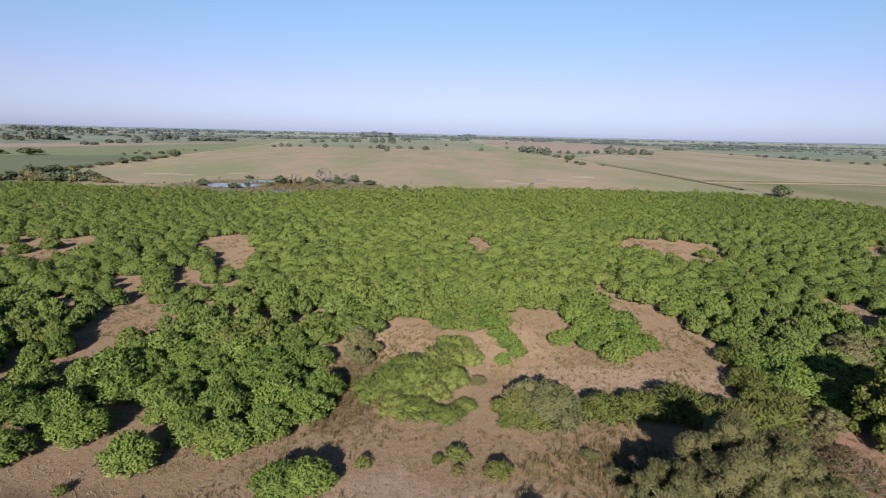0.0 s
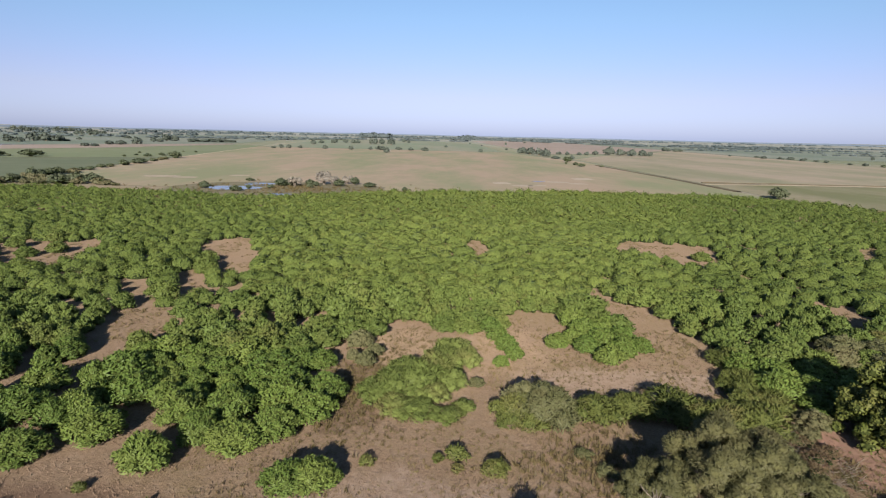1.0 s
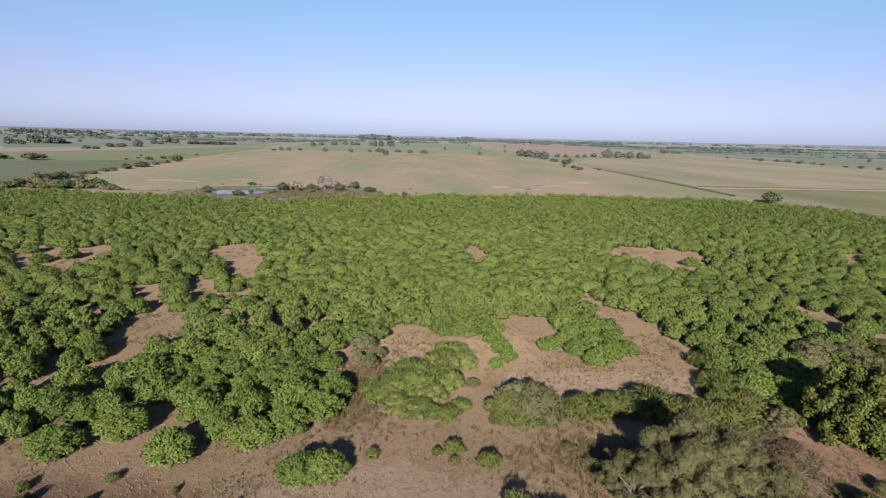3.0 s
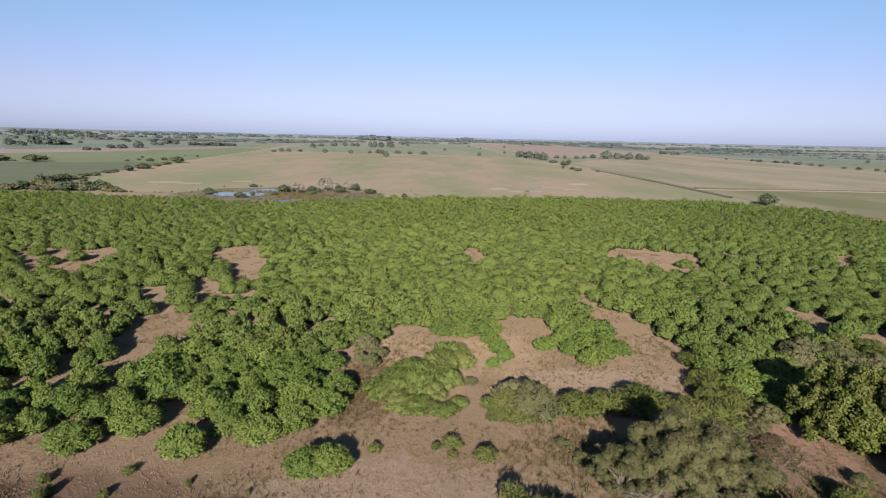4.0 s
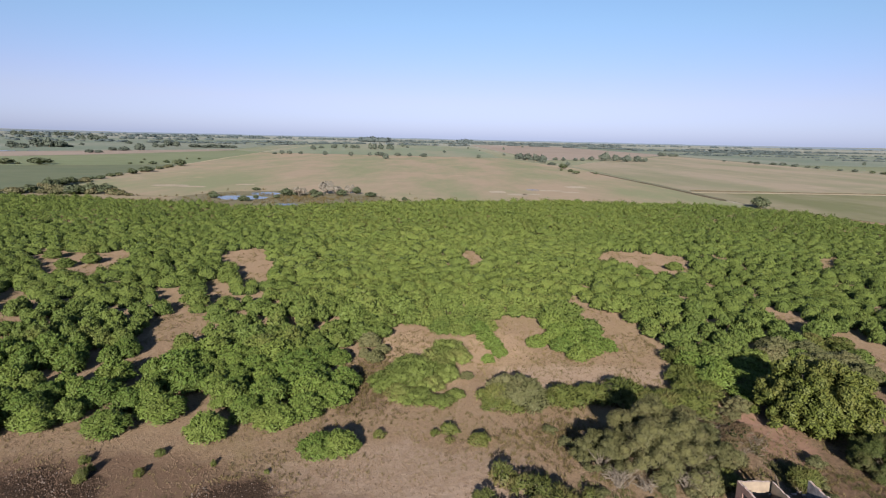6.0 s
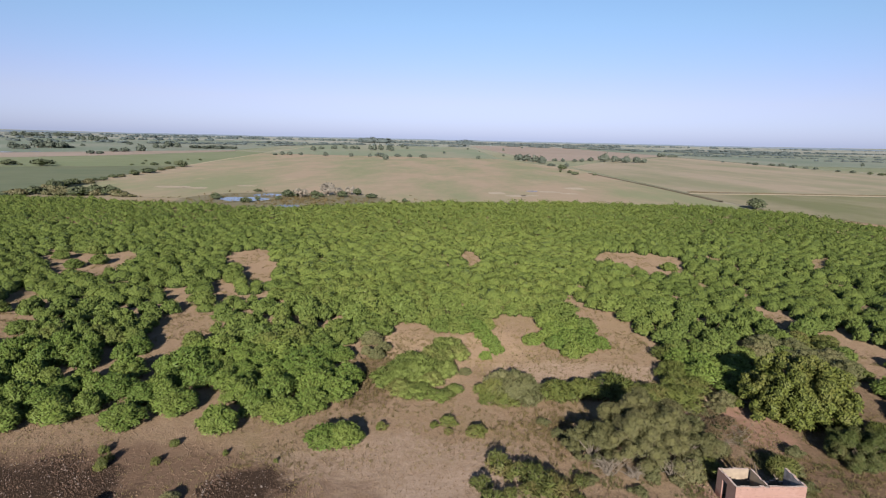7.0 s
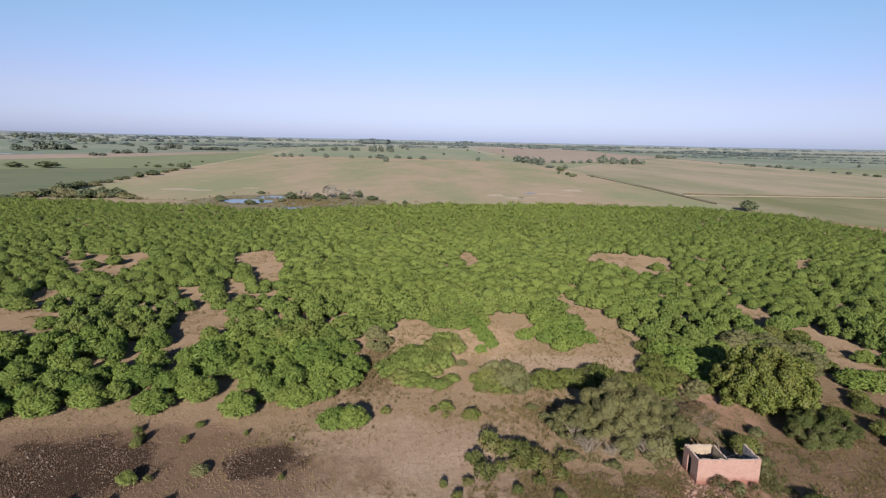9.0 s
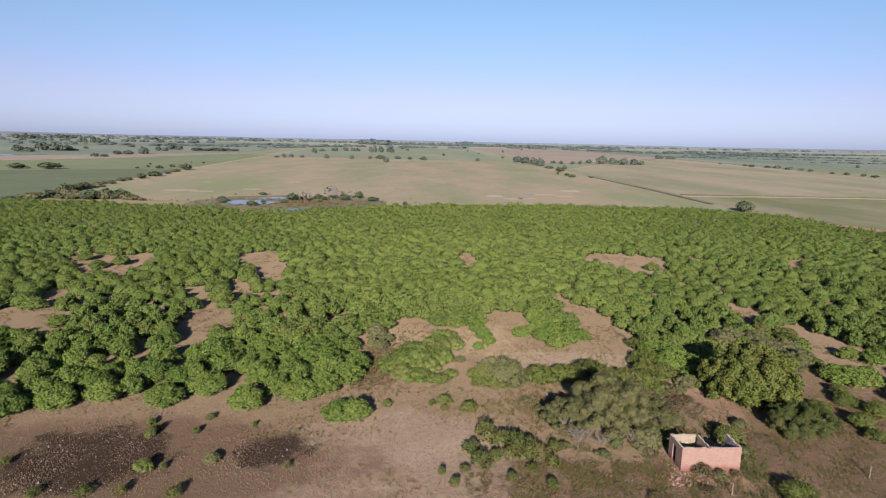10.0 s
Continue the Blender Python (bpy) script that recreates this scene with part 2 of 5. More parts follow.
def shrub_lobes(r, side=8, top=12, small=(0.3, 0.48)):
    """A shrub about 4 m wide and 2.6 m high, reaching to the ground: a body covered with leafy tufts."""
    out = [(r.uniform(-0.15, 0.15), r.uniform(-0.15, 0.15), 0.85, 1.55, 1.2)]
    for i in range(side):
        a = i * math.tau / side + r.uniform(-0.3, 0.3)
        q = r.uniform(1.15, 1.6)
        s = r.uniform(*small) * 1.2
        out.append((math.cos(a) * q, math.sin(a) * q, r.uniform(0.45, 1.2), s, s * 0.85))
    for i in range(top):
        a = i * 2.4 + r.uniform(-0.4, 0.4)
        q = 1.25 * math.sqrt((i + 0.5) / top)
        s = r.uniform(*small)
        out.append((math.cos(a) * q, math.sin(a) * q, 2.15 - 0.5 * q * q + r.uniform(-0.22, 0.15), s, s * 0.85))
    return out


def canopy_crown(r, n, length, width, level=2, per=8, rough=0.07, stand=0.6, crisp=0.5):
    """A broad shrub of the same span seen from afar: an uneven low dome, closed by sprigs that stand in loose tufts."""
    knobs = unit(r.normal(0, 1, (13, 3)) * np.array([1, 1, 0.7]) + np.array([0, 0, 0.4]))
    gain = r.uniform(0.08, 0.3, 13)
    dents = unit(r.normal(0, 1, (6, 3)) + np.array([0, 0, 0.3]))

    def reach(d):
        k = 0.84 + sum(g * np.exp(-(1 - d @ q) / 0.06) for g, q in zip(gain, knobs)) - sum(0.14 * np.exp(-(1 - d @ q) / 0.03) for q in dents)
        return d * np.array([1.95, 1.95, 2.15]) * k[:, None] * np.where(d[:, 2:3] < 0.25, 0.86 + 0.56 * np.maximum(d[:, 2:3], 0), 1.0)
    tufts_n = max(8, n // per)
    i = np.arange(tufts_n) + 0.5
    td = np.stack([np.sqrt(1 - (i / tufts_n) ** 2) * np.cos(i * 2.39996), np.sqrt(1 - (i / tufts_n) ** 2) * np.sin(i * 2.39996), i / tufts_n], 1)
    td = unit(td + r.normal(0, 0.5 / math.sqrt(tufts_n), td.shape))
    own = np.arange(n) % tufts_n
    d = unit(td[own] + r.normal(0, 0.9 / math.sqrt(tufts_n), (n, 3)))
    d[:, 2] = np.abs(d[:, 2])
    d = unit(d + np.array([0, 0, 0.16]))
    lift = r.normal(0, 0.03, tufts_n)[own] + r.normal(0, 0.015, n)
    at = reach(d) * (1.0 + lift)[:, None]
    lean = r.normal(0, 0.14, (tufts_n, 3))[own]
    out = unit(unit(d / np.array([1.95, 1.95, 2.15])) + lean + r.normal(0, 0.07, (n, 3)) + np.array([0, 0, 0.1]))
    v, f, soft = sprigs(r, at, out, length, width, 0.0, stand, crisp, 0.45)
    iv, jf = ICO[level]
    w = reach(unit(iv)) * 0.97 * r.uniform(1.0 - rough, 1.0 + rough, (len(iv), 1))
    w[:, 2] = np.maximum(w[:, 2], 0.0)
    jf = jf[(iv[jf][:, :, 2] > -0.2).all(1)]
    own_n = np.zeros_like(w)
    face = np.cross(w[jf[:, 1]] - w[jf[:, 0]], w[jf[:, 2]] - w[jf[:, 0]])
    for j in range(3):
        np.add.at(own_n, jf[:, j], face)
    return np.concatenate([v, w]), f, jf + len(v), np.concatenate([soft, unit(unit(own_n) + np.array([0, 0, 0.12]))])


def tube(points, radii, sides=6):
    """A tapered limb along points."""
    pts, v, f = [np.array(p, float) for p in points], [], []
    for i, p in enumerate(pts):
        d = unit(pts[min(i + 1, len(pts) - 1)] - pts[max(i - 1, 0)])
        a = unit(np.cross(d, (0.3, 0.9, 0.1)))
        b = np.cross(d, a)
        for s in range(sides):
            w = s * math.tau / sides
            v.append(p + (a * math.cos(w) + b * math.sin(w)) * radii[i])
    for i in range(len(pts) - 1):
        for s in range(sides):
            q = (s + 1) % sides
            f.append((i * sides + s, i * sides + q, (i + 1) * sides + q, (i + 1) * sides + s))
    return np.array(v), np.array(f)


def merge(pieces):
    vs, fs, k = [], [], 0
    for v, f in pieces:
        vs.append(v)
        fs.append(np.asarray(f) + k)
        k += len(v)
    return np.concatenate(vs), np.concatenate(fs)


def stems(r, count, reach, height, radius, sides=5):
    pieces = []
    for i in range(count):
        a = i * math.tau / count + r.uniform(-0.5, 0.5)
        q = reach * r.uniform(0.4, 1.0)
        mid = (math.cos(a) * q * 0.35 + r.uniform(-0.1, 0.1), math.sin(a) * q * 0.35, height * 0.45)
        end = (math.cos(a) * q, math.sin(a) * q, height * r.uniform(0.85, 1.1))
        pieces.append(tube([(math.cos(a) * radius, math.sin(a) * radius, -0.25), mid, end], [radius, radius * 0.7, radius * 0.3], sides))
    return merge(pieces)


def template(name, r, lobes, n, length, width, leaf, wood, stem, core_level=1, low=-0.5, droop=0.0, core=0.86, stick=0.35, crisp=0.9, heart=None, whole=0.0):
    """The two meshes of a plant: trunk and crown."""
    v, f, c, soft = crown(r, lobes, n, length, width, core, core_level, low, droop, stick, crisp, 1, whole)
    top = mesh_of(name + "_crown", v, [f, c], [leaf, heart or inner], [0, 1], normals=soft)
    tv, tf = stems(r, *stem)
    return mesh_of(name + "_trunk", tv, [tf], [wood], smooth=True), top


def plant(name, meshes, x, y, w, h, span, tall, label, category, group="", turn=None, z=-0.06):
    """A plant w metres wide and h high from meshes of a known width and height."""
    e = new(name)
    t, c = meshes
    part("trunk", t, e)
    part("crown", c, e)
    e.location = (x, y, z)
    e.rotation_euler = (0, 0, rng.uniform(0, math.tau) if turn is None else turn)
    e.scale = (w / span, w / span, h / tall)
    return tagged(e, label, category, group)


# ---------------------------------------------------------------- ground
def ellipse_mask(t, cx, cy, a, b, ragged=0.5, scale=0.5):
    """1 inside an ellipse of the plan, 0 outside, with a ragged edge."""
    g = t.nodes.new("ShaderNodeNewGeometry")
    s = t.nodes.new("ShaderNodeSeparateXYZ")
    t.links.new(g.outputs["Position"], s.inputs[0])
    u = calc(t, "DIVIDE", calc(t, "SUBTRACT", s.outputs[0], cx), a)
    v = calc(t, "DIVIDE", calc(t, "SUBTRACT", s.outputs[1], cy), b)
    d = calc(t, "SQRT", calc(t, "ADD", calc(t, "MULTIPLY", u, u), calc(t, "MULTIPLY", v, v)), 0.0)
    d = calc(t, "ADD", d, calc(t, "MULTIPLY", calc(t, "SUBTRACT", noise_node(t, scale, 5, 0.7), 0.5), ragged * 2))
    return ramp(t, d, 1.08, 0.8)


MUD = [(-35.0, 27.2, 8.2, 6.2), (-16.8, 29.0, 4.2, 3.3)]
RED_EARTH = [(35.5, 42.0, 4.0, 6.0), (28.0, 27.2, 7.0, 3.4), (31.0, 46.0, 5.0, 3.0)]
WEEDY = [(33.6, 31.0, 1.6, 6.0), (22.0, 22.0, 14.0, 5.0), (19.0, 24.6, 15.0, 4.6), (50.0, 34.0, 20.0, 15.0), (31.0, 42.0, 6.0, 5.0), (-8.5, 53.0, 4.0, 8.0), (58.0, 47.0, 9.0, 12.0)]
DAMP = [(-30.0, 27.0, 24.0, 9.0), (52.0, 30.0, 20.0, 10.0)]
WORN = [(-4.0, 33.0, 13.0, 6.5), (3.0, 26.0, 8.0, 7.0), (-14.0, 24.0, 10.0, 4.0), (20.0, 57.0, 14.0, 4.0)]
STRAW = [(0.8, 57.0, 3.0, 6.0), (-5.0, 67.0, 5.0, 7.0), (8.0, 67.0, 6.0, 9.0)]


def ground_material():
    m, t, p, link = nodes("ground_earth")
    fine, mid, broad = noise_node(t, 3.2, 8, 0.75), noise_node(t, 0.45, 5, 0.65), noise_node(t, 0.07, 4)
    c = mix(t, ramp(t, fine, 0.32, 0.68), (0.14, 0.098, 0.062), (0.285, 0.205, 0.135))
    c = mix(t, calc(t, "MULTIPLY", ramp(t, noise_node(t, 1.1, 6, 0.75), 0.54, 0.68), 0.4), c, (0.13, 0.09, 0.058))
    c = mix(t, calc(t, "MULTIPLY", ramp(t, mid, 0.45, 0.7), 0.55), c, (0.19, 0.145, 0.085))
    c = mix(t, calc(t, "MULTIPLY", ramp(t, broad, 0.5, 0.7), 0.5), c, (0.165, 0.13, 0.062))
    c = mix(t, ramp(t, noise_node(t, 9.0, 5, 0.8), 0.42, 0.6), c, mix(t, 1.0, c, (1.3, 1.28, 1.26), "MULTIPLY"))
    c = mix(t, calc(t, "MULTIPLY", ramp(t, noise_node(t, 5.0, 4, 0.8), 0.56, 0.64), 0.55), c, (0.085, 0.06, 0.04))
    c = mix(t, calc(t, "MULTIPLY", ramp(t, noise_node(t, 7.0, 7, 0.8), 0.54, 0.66), 0.5), c, (0.4, 0.31, 0.235))
    c = mix(t, calc(t, "MULTIPLY", ramp(t, noise_node(t, 0.9, 7, 0.7), 0.5, 0.66), 0.4), c, (0.33, 0.25, 0.19))
    for e in WORN:
        c = mix(t, calc(t, "MULTIPLY", ellipse_mask(t, *e, 0.9, 0.2), calc(t, "MULTIPLY", ramp(t, noise_node(t, 1.3, 7, 0.75), 0.3, 0.6), 0.55)), c, (0.37, 0.285, 0.225))
    for e in DAMP:
        c = mix(t, calc(t, "MULTIPLY", ellipse_mask(t, *e, 0.7, 0.12), 0.8), c, (0.132, 0.084, 0.057))
    for e in STRAW:
        c = mix(t, calc(t, "MULTIPLY", ellipse_mask(t, *e, 1.2, 0.3), calc(t, "MULTIPLY", ramp(t, noise_node(t, 0.6, 5, 0.7), 0.3, 0.6), 0.6)), c, (0.38, 0.275, 0.18))
    for e in WEEDY:
        c = mix(t, calc(t, "MULTIPLY", ellipse_mask(t, *e, 0.9, 0.35), ramp(t, noise_node(t, 1.6, 6, 0.75), 0.34, 0.66)), c, (0.142, 0.095, 0.06))
        c = mix(t, calc(t, "MULTIPLY", ellipse_mask(t, *e, 0.9, 0.35), calc(t, "MULTIPLY", ramp(t, noise_node(t, 2.1, 7, 0.8), 0.53, 0.6), 0.75)), c, (0.06, 0.043, 0.026))
    for e in RED_EARTH:
        c = mix(t, calc(t, "MULTIPLY", ellipse_mask(t, *e, 0.9, 0.7), 0.6), c, (0.31, 0.185, 0.135))
    for e in MUD:
        k = ellipse_mask(t, *e, 1.0, 0.3)
        k = calc(t, "MULTIPLY", k, ramp(t, noise_node(t, 0.8, 5, 0.7), 0.15, 0.42))
        c = mix(t, calc(t, "MULTIPLY", k, 0.9), c, (0.032, 0.02, 0.013))
    # grazing land past the thicket
    g = t.nodes.new("ShaderNodeNewGeometry")
    s = t.nodes.new("ShaderNodeSeparateXYZ")
    link(g.outputs["Position"], s.inputs[0])
    away = ramp(t, s.outputs[1], 215.0, 290.0)
    pasture = mix(t, ramp(t, noise_node(t, 0.004, 6, 0.6), 0.4, 0.62), (0.175, 0.195, 0.125), (0.28, 0.25, 0.19))
    pasture = mix(t, calc(t, "MULTIPLY", ramp(t, noise_node(t, 0.05, 6, 0.7), 0.4, 0.7), 0.4), pasture, (0.13, 0.145, 0.085))
    # from y 1200 on the pasture greys: distance haze painted into it
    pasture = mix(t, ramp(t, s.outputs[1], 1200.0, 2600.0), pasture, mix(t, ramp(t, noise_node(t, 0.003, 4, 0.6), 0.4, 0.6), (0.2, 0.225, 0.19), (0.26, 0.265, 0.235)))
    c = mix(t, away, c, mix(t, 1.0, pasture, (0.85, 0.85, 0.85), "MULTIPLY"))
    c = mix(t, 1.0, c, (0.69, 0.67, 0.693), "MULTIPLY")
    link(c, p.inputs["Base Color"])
    p.inputs["Roughness"].default_value = 0.95
    p.inputs["Diffuse Roughness"].default_value = 0.6
    p.inputs["Specular IOR Level"].default_value = 0.15
    bump(t, p, calc(t, "ADD", calc(t, "MULTIPLY", fine, 0.5), noise_node(t, 1.2, 6, 0.7)), 0.5, 0.4)
    return m


def build_ground():
    near_x, near_y = np.arange(-120, 121, 1.5), np.arange(-60, 141, 1.5)
    far = [150, 200, 280, 400, 600, 900, 1400, 2000, 2700, 3400, 4100, 4700, 5200, 6000]
    xs = np.array([-v for v in far[::-1]] + list(near_x) + far, float)
    ys = np.array([-v for v in far[::-1]] + list(near_y) + far, float)
    X, Y = np.meshgrid(xs, ys, indexing="ij")
    Z = np.zeros_like(X)
    for i in range(X.shape[0]):
        for j in range(X.shape[1]):
            x, y = X[i, j], Y[i, j]
            d = math.hypot(x, y)
            if d < 170:
                Z[i, j] = 0.07 * noise.noise((x * 0.22, y * 0.22, 0)) + 0.05 * noise.noise((x * 0.6, y * 0.6, 3))
            Z[i, j] += 11.0 * max(0.0, (d - 2800) / 2100) ** 1.5
    n, k = len(xs), len(ys)
    i = np.arange(n * k).reshape(n, k)
    f = np.stack([i[:-1, :-1], i[1:, :-1], i[1:, 1:], i[:-1, 1:]], -1).reshape(-1, 4)
    me = mesh_of("ground", np.stack([X, Y, Z], -1).reshape(-1, 3), [f], [ground_material()], smooth=True)
    return tagged(new("ground", me), "bare pinkish-brown earth and grazing land to the horizon", "ground", kind="structure")


build_ground()


def land(name, a, b, scale, streak=(1.0, 1.0)):
    m, t, p, link = nodes(name)
    g = t.nodes.new("ShaderNodeNewGeometry")
    mp = t.nodes.new("ShaderNodeVectorMath")
    mp.operation = "MULTIPLY"
    mp.inputs[1].default_value = (streak[0], streak[1], 1.0)
    link(g.outputs["Position"], mp.inputs[0])
    n = t.nodes.new("ShaderNodeTexNoise")
    n.inputs["Scale"].default_value, n.inputs["Detail"].default_value, n.inputs["Roughness"].default_value = scale, 8, 0.65
    link(mp.outputs[0], n.inputs["Vector"])
    c = mix(t, ramp(t, n.outputs["Fac"], 0.42, 0.6), a, b)
    c = mix(t, calc(t, "MULTIPLY", ramp(t, noise_node(t, scale * 9, 5, 0.7), 0.4, 0.75), 0.25), c, tuple(0.65 * v for v in a))
    c = mix(t, calc(t, "MULTIPLY", ramp(t, noise_node(t, scale * 3.3, 6, 0.7), 0.5, 0.72), 0.35), c, tuple(0.55 * v + 0.2 * w for v, w in zip(a, b)))
    c = mix(t, calc(t, "MULTIPLY", ramp(t, noise_node(t, scale * 2.1, 4, 0.6), 0.6, 0.75), 0.5), c, tuple(1.3 * v for v in a))
    link(c, p.inputs["Base Color"])
    p.inputs["Roughness"].default_value = 0.95
    p.inputs["Specular IOR Level"].default_value = 0.1
    return m


def sheet(name, corners, z, material, label, category="field"):
    """A flat patch of land with slightly wavering borders."""
    pts = []
    for (x0, y0), (x1, y1) in zip(corners, corners[1:] + corners[:1]):
        steps = max(2, int(math.hypot(x1 - x0, y1 - y0) / 25))
        for s in range(steps):
            k = s / steps
            x, y = x0 + (x1 - x0) * k, y0 + (y1 - y0) * k
            pts.append((x + 2.0 * noise.noise((x * 0.03, y * 0.03, 5)), y + 4.0 * noise.noise((x * 0.03, y * 0.03, 9)), z))
    bm = bmesh.new()
    bm.faces.new([bm.verts.new(q) for q in pts])
    bmesh.ops.triangulate(bm, faces=bm.faces[:])
    bmesh.ops.recalc_face_normals(bm, faces=bm.faces[:])
    if sum(q.normal.z for q in bm.faces) < 0:
        bmesh.ops.reverse_faces(bm, faces=bm.faces[:])
    return tagged(new(name, from_bm(name, bm, material)), label, category, kind="structure")


stubble = land("stubble", (0.345, 0.262, 0.19), (0.225, 0.23, 0.132), 0.016, (1.0, 0.3))
crop_dark = land("crop_dark", (0.125, 0.145, 0.09), (0.16, 0.168, 0.105), 0.01)
crop_light = land("crop_light", (0.17, 0.195, 0.11), (0.205, 0.215, 0.13), 0.008)
fallow = land("fallow", (0.32, 0.25, 0.21), (0.28, 0.225, 0.185), 0.006)
grazed = land("grazed", (0.33, 0.268, 0.2), (0.225, 0.215, 0.135), 0.011, (1.0, 0.3))
meadow = land("meadow", (0.2, 0.23, 0.155), (0.275, 0.255, 0.19), 0.006, (1.0, 0.25))
# far crops, with haze put into their greyed colour
hazed_meadow = land("hazed_meadow", (0.165, 0.195, 0.15), (0.23, 0.235, 0.19), 0.004, (1.0, 0.3))
damp = land("damp_grass", (0.165, 0.165, 0.085), (0.26, 0.225, 0.15), 0.014, (1.0, 0.35))
sandy = plain("sandy_soil", (0.34, 0.275, 0.205), (0.44, 0.36, 0.28), 0.4, 0.95)
track_soil = plain("track_soil", (0.36, 0.29, 0.2), (0.44, 0.36, 0.25), 0.3, 0.95)

sheet("field", [(-160, 262), (-200, 288), (-221, 347), (-241, 512), (-296, 950), (92, 930), (148, 620), (152, 262)], 0.10, stubble, "broad tan stubble field with faint green growth")
sheet("field", [(-214, 262), (-226, 347), (-246, 532), (-368, 457), (-690, 262)], 0.12, crop_dark, "dark green crop field beside a hedgerow")
sheet("field", [(-246, 536), (-302, 975), (-372, 1036), (-427, 733), (-483, 613), (-640, 290), (-610, 300), (-368, 460)], 0.12, crop_light, "light green crop field with scattered bushes")
sheet("field", [(-375, 1036), (-396, 1106), (-488, 924), (-579, 741), (-760, 380), (-644, 290), (-487, 613), (-431, 733)], 0.12, fallow, "narrow pinkish fallow strip")
sheet("field", [(-304, 955), (-510, 2146), (92, 2091), (92, 936)], 0.12, meadow, "pale green meadow with loose trees")
sheet("field", [(112, 2562), (512, 3000), (540, 1394), (270, 989), (153, 876)], 0.14, fallow, "pinkish bare field behind a grove")
sheet("field", [(545, 1394), (520, 3000), (900, 4100), (3600, 4100), (2600, 1500), (1300, 900), (520, 905)], 0.10, hazed_meadow, "green fields far off near the horizon, greyed with painted haze")
sheet("field", [(-400, 1112), (-512, 2150), (-900, 3900), (-3600, 3900), (-2600, 1500), (-780, 420), (-580, 745), (-490, 930)], 0.10, hazed_meadow, "green fields far off near the horizon, greyed with painted haze")
sheet("field", [(158, 358), (156, 702), (242, 880), (519, 1338), (503, 643), (470, 362)], 0.12, grazed, "wide grey-tan grazed field")
sheet("field", [(158, 262), (158, 350), (470, 354), (330, 150), (188, 205)], 0.10, damp, "greenish damp pasture beside the thicket")
sheet("track", [(156, 347), (284, 355), (470, 356), (470, 364), (284, 363), (156, 354)], 0.16, track_soil, "pale dirt track between two pastures", "track")
sheet("track", [(-240, 516), (-297, 955), (-390, 1760), (-394, 1760), (-301, 955), (-244, 516)], 0.16, track_soil, "pale dirt track along the field border", "track")
for cx, cy, a, b in [(-155, 318, 12, 7), (-141, 313, 8, 5), (32, 322, 6, 7), (42, 309, 7, 6), (88, 368, 8, 9), (66, 338, 9, 6), (50, 312, 6, 4), (-118, 332, 7, 4), (76, 330, 6, 5)]:
    sheet("sandy_patch", [(cx + a * math.cos(w) * (0.8 + 0.4 * ((i * 7) % 5) / 5), cy + b * math.sin(w) * (0.8 + 0.4 * ((i * 3) % 4) / 4)) for i, w in enumerate(np.linspace(0, math.tau, 11)[:-1])], 0.17, sandy, "bare pale sandy patch in the field", "bare patch")


def bank(name, x0, y0, x1, y1, w, h, material, label):
    """A low uneven earth bank along a line."""
    n = max(6, int(math.hypot(x1 - x0, y1 - y0) / 4))
    d = Vector((x1 - x0, y1 - y0, 0)).normalized()
    s = Vector((-d.y, d.x, 0))
    v, f = [], []
    for i in range(n + 1):
        p = Vector((x0, y0, 0)).lerp(Vector((x1, y1, 0)), i / n)
        k = 0.6 + 0.7 * abs(noise.noise((i * 0.6, x0, 2)))
        for o, z in ((-w, 0.0), (-w * 0.4, h * k), (w * 0.4, h * k * 0.9), (w, 0.0)):
            v.append(p + s * (o + 0.3 * noise.noise((i * 0.9, o, 7))) + Vector((0, 0, z)))
        if i:
            a = (i - 1) * 4
            f += [(a + j, a + j + 1, a + j + 5, a + j + 4) for j in range(3)]
    return tagged(new(name, mesh_of(name, np.array([q[:] for q in v]), [np.array(f)], [material])), label, "earth bank", kind="structure")


dark_earth = plain("dark_earth", (0.07, 0.055, 0.035), (0.13, 0.10, 0.06), 1.5)
bank("earth_bank", 145, 560, 152, 400, 1.8, 0.8, dark_earth, "dark overgrown earth bank along a field ditch")
bank("earth_bank", 152, 398, 153, 300, 1.8, 0.8, dark_earth, "dark overgrown earth bank along a field ditch")
bank("earth_bank", 160, 360, 470, 370, 1.8, 0.8, dark_earth, "low dark bank beside the dirt track")


def water_material():
    m, t, p, link = nodes("still_water")
    p.inputs["Base Color"].default_value = (0.1, 0.1, 0.1, 1)
    p.inputs["Roughness"].default_value = 0.14
    p.inputs["Specular IOR Level"].default_value = 0.34
    p.inputs["IOR"].default_value = 1.33
    bump(t, p, noise_node(t, 2.0, 3), 0.05, 0.02)
    return m


water = water_material()
sheet("marsh", [(-122, 240), (-124, 264), (-112, 290), (-88, 300), (-60, 296), (-28, 282), (-28, 240), (-66, 226)], 0.13, plain("marsh_soil", (0.13, 0.115, 0.06), (0.2, 0.17, 0.11), 0.15), "brown marshy ground round shallow ponds", "marsh")


def pool(cx, cy, a, b, label, z=0.17):
    sheet("pool", [(cx + a * math.cos(w) * (0.75 + 0.5 * abs(noise.noise((w, cx, 1)))), cy + b * math.sin(w) * (0.75 + 0.5 * abs(noise.noise((w, cy, 4))))) for w in np.linspace(0, math.tau, 15)[:-1]], z, water, label, "water")


pool(-72.3, 81.6, 2.6, 1.5, "small blue puddle among shrubs")
pool(-95, 262, 15, 11, "shallow pond at the edge of the thicket")
pool(-91, 283, 9, 10, "shallow reedy pond behind the thicket")
pool(-68, 238, 6, 5, "shallow pond at the edge of the thicket")
pool(-38, 252, 5, 2.5, "shallow pond at the edge of the thicket")
pool(55, 340, 5, 3, "rain puddle in the stubble field", 0.2)
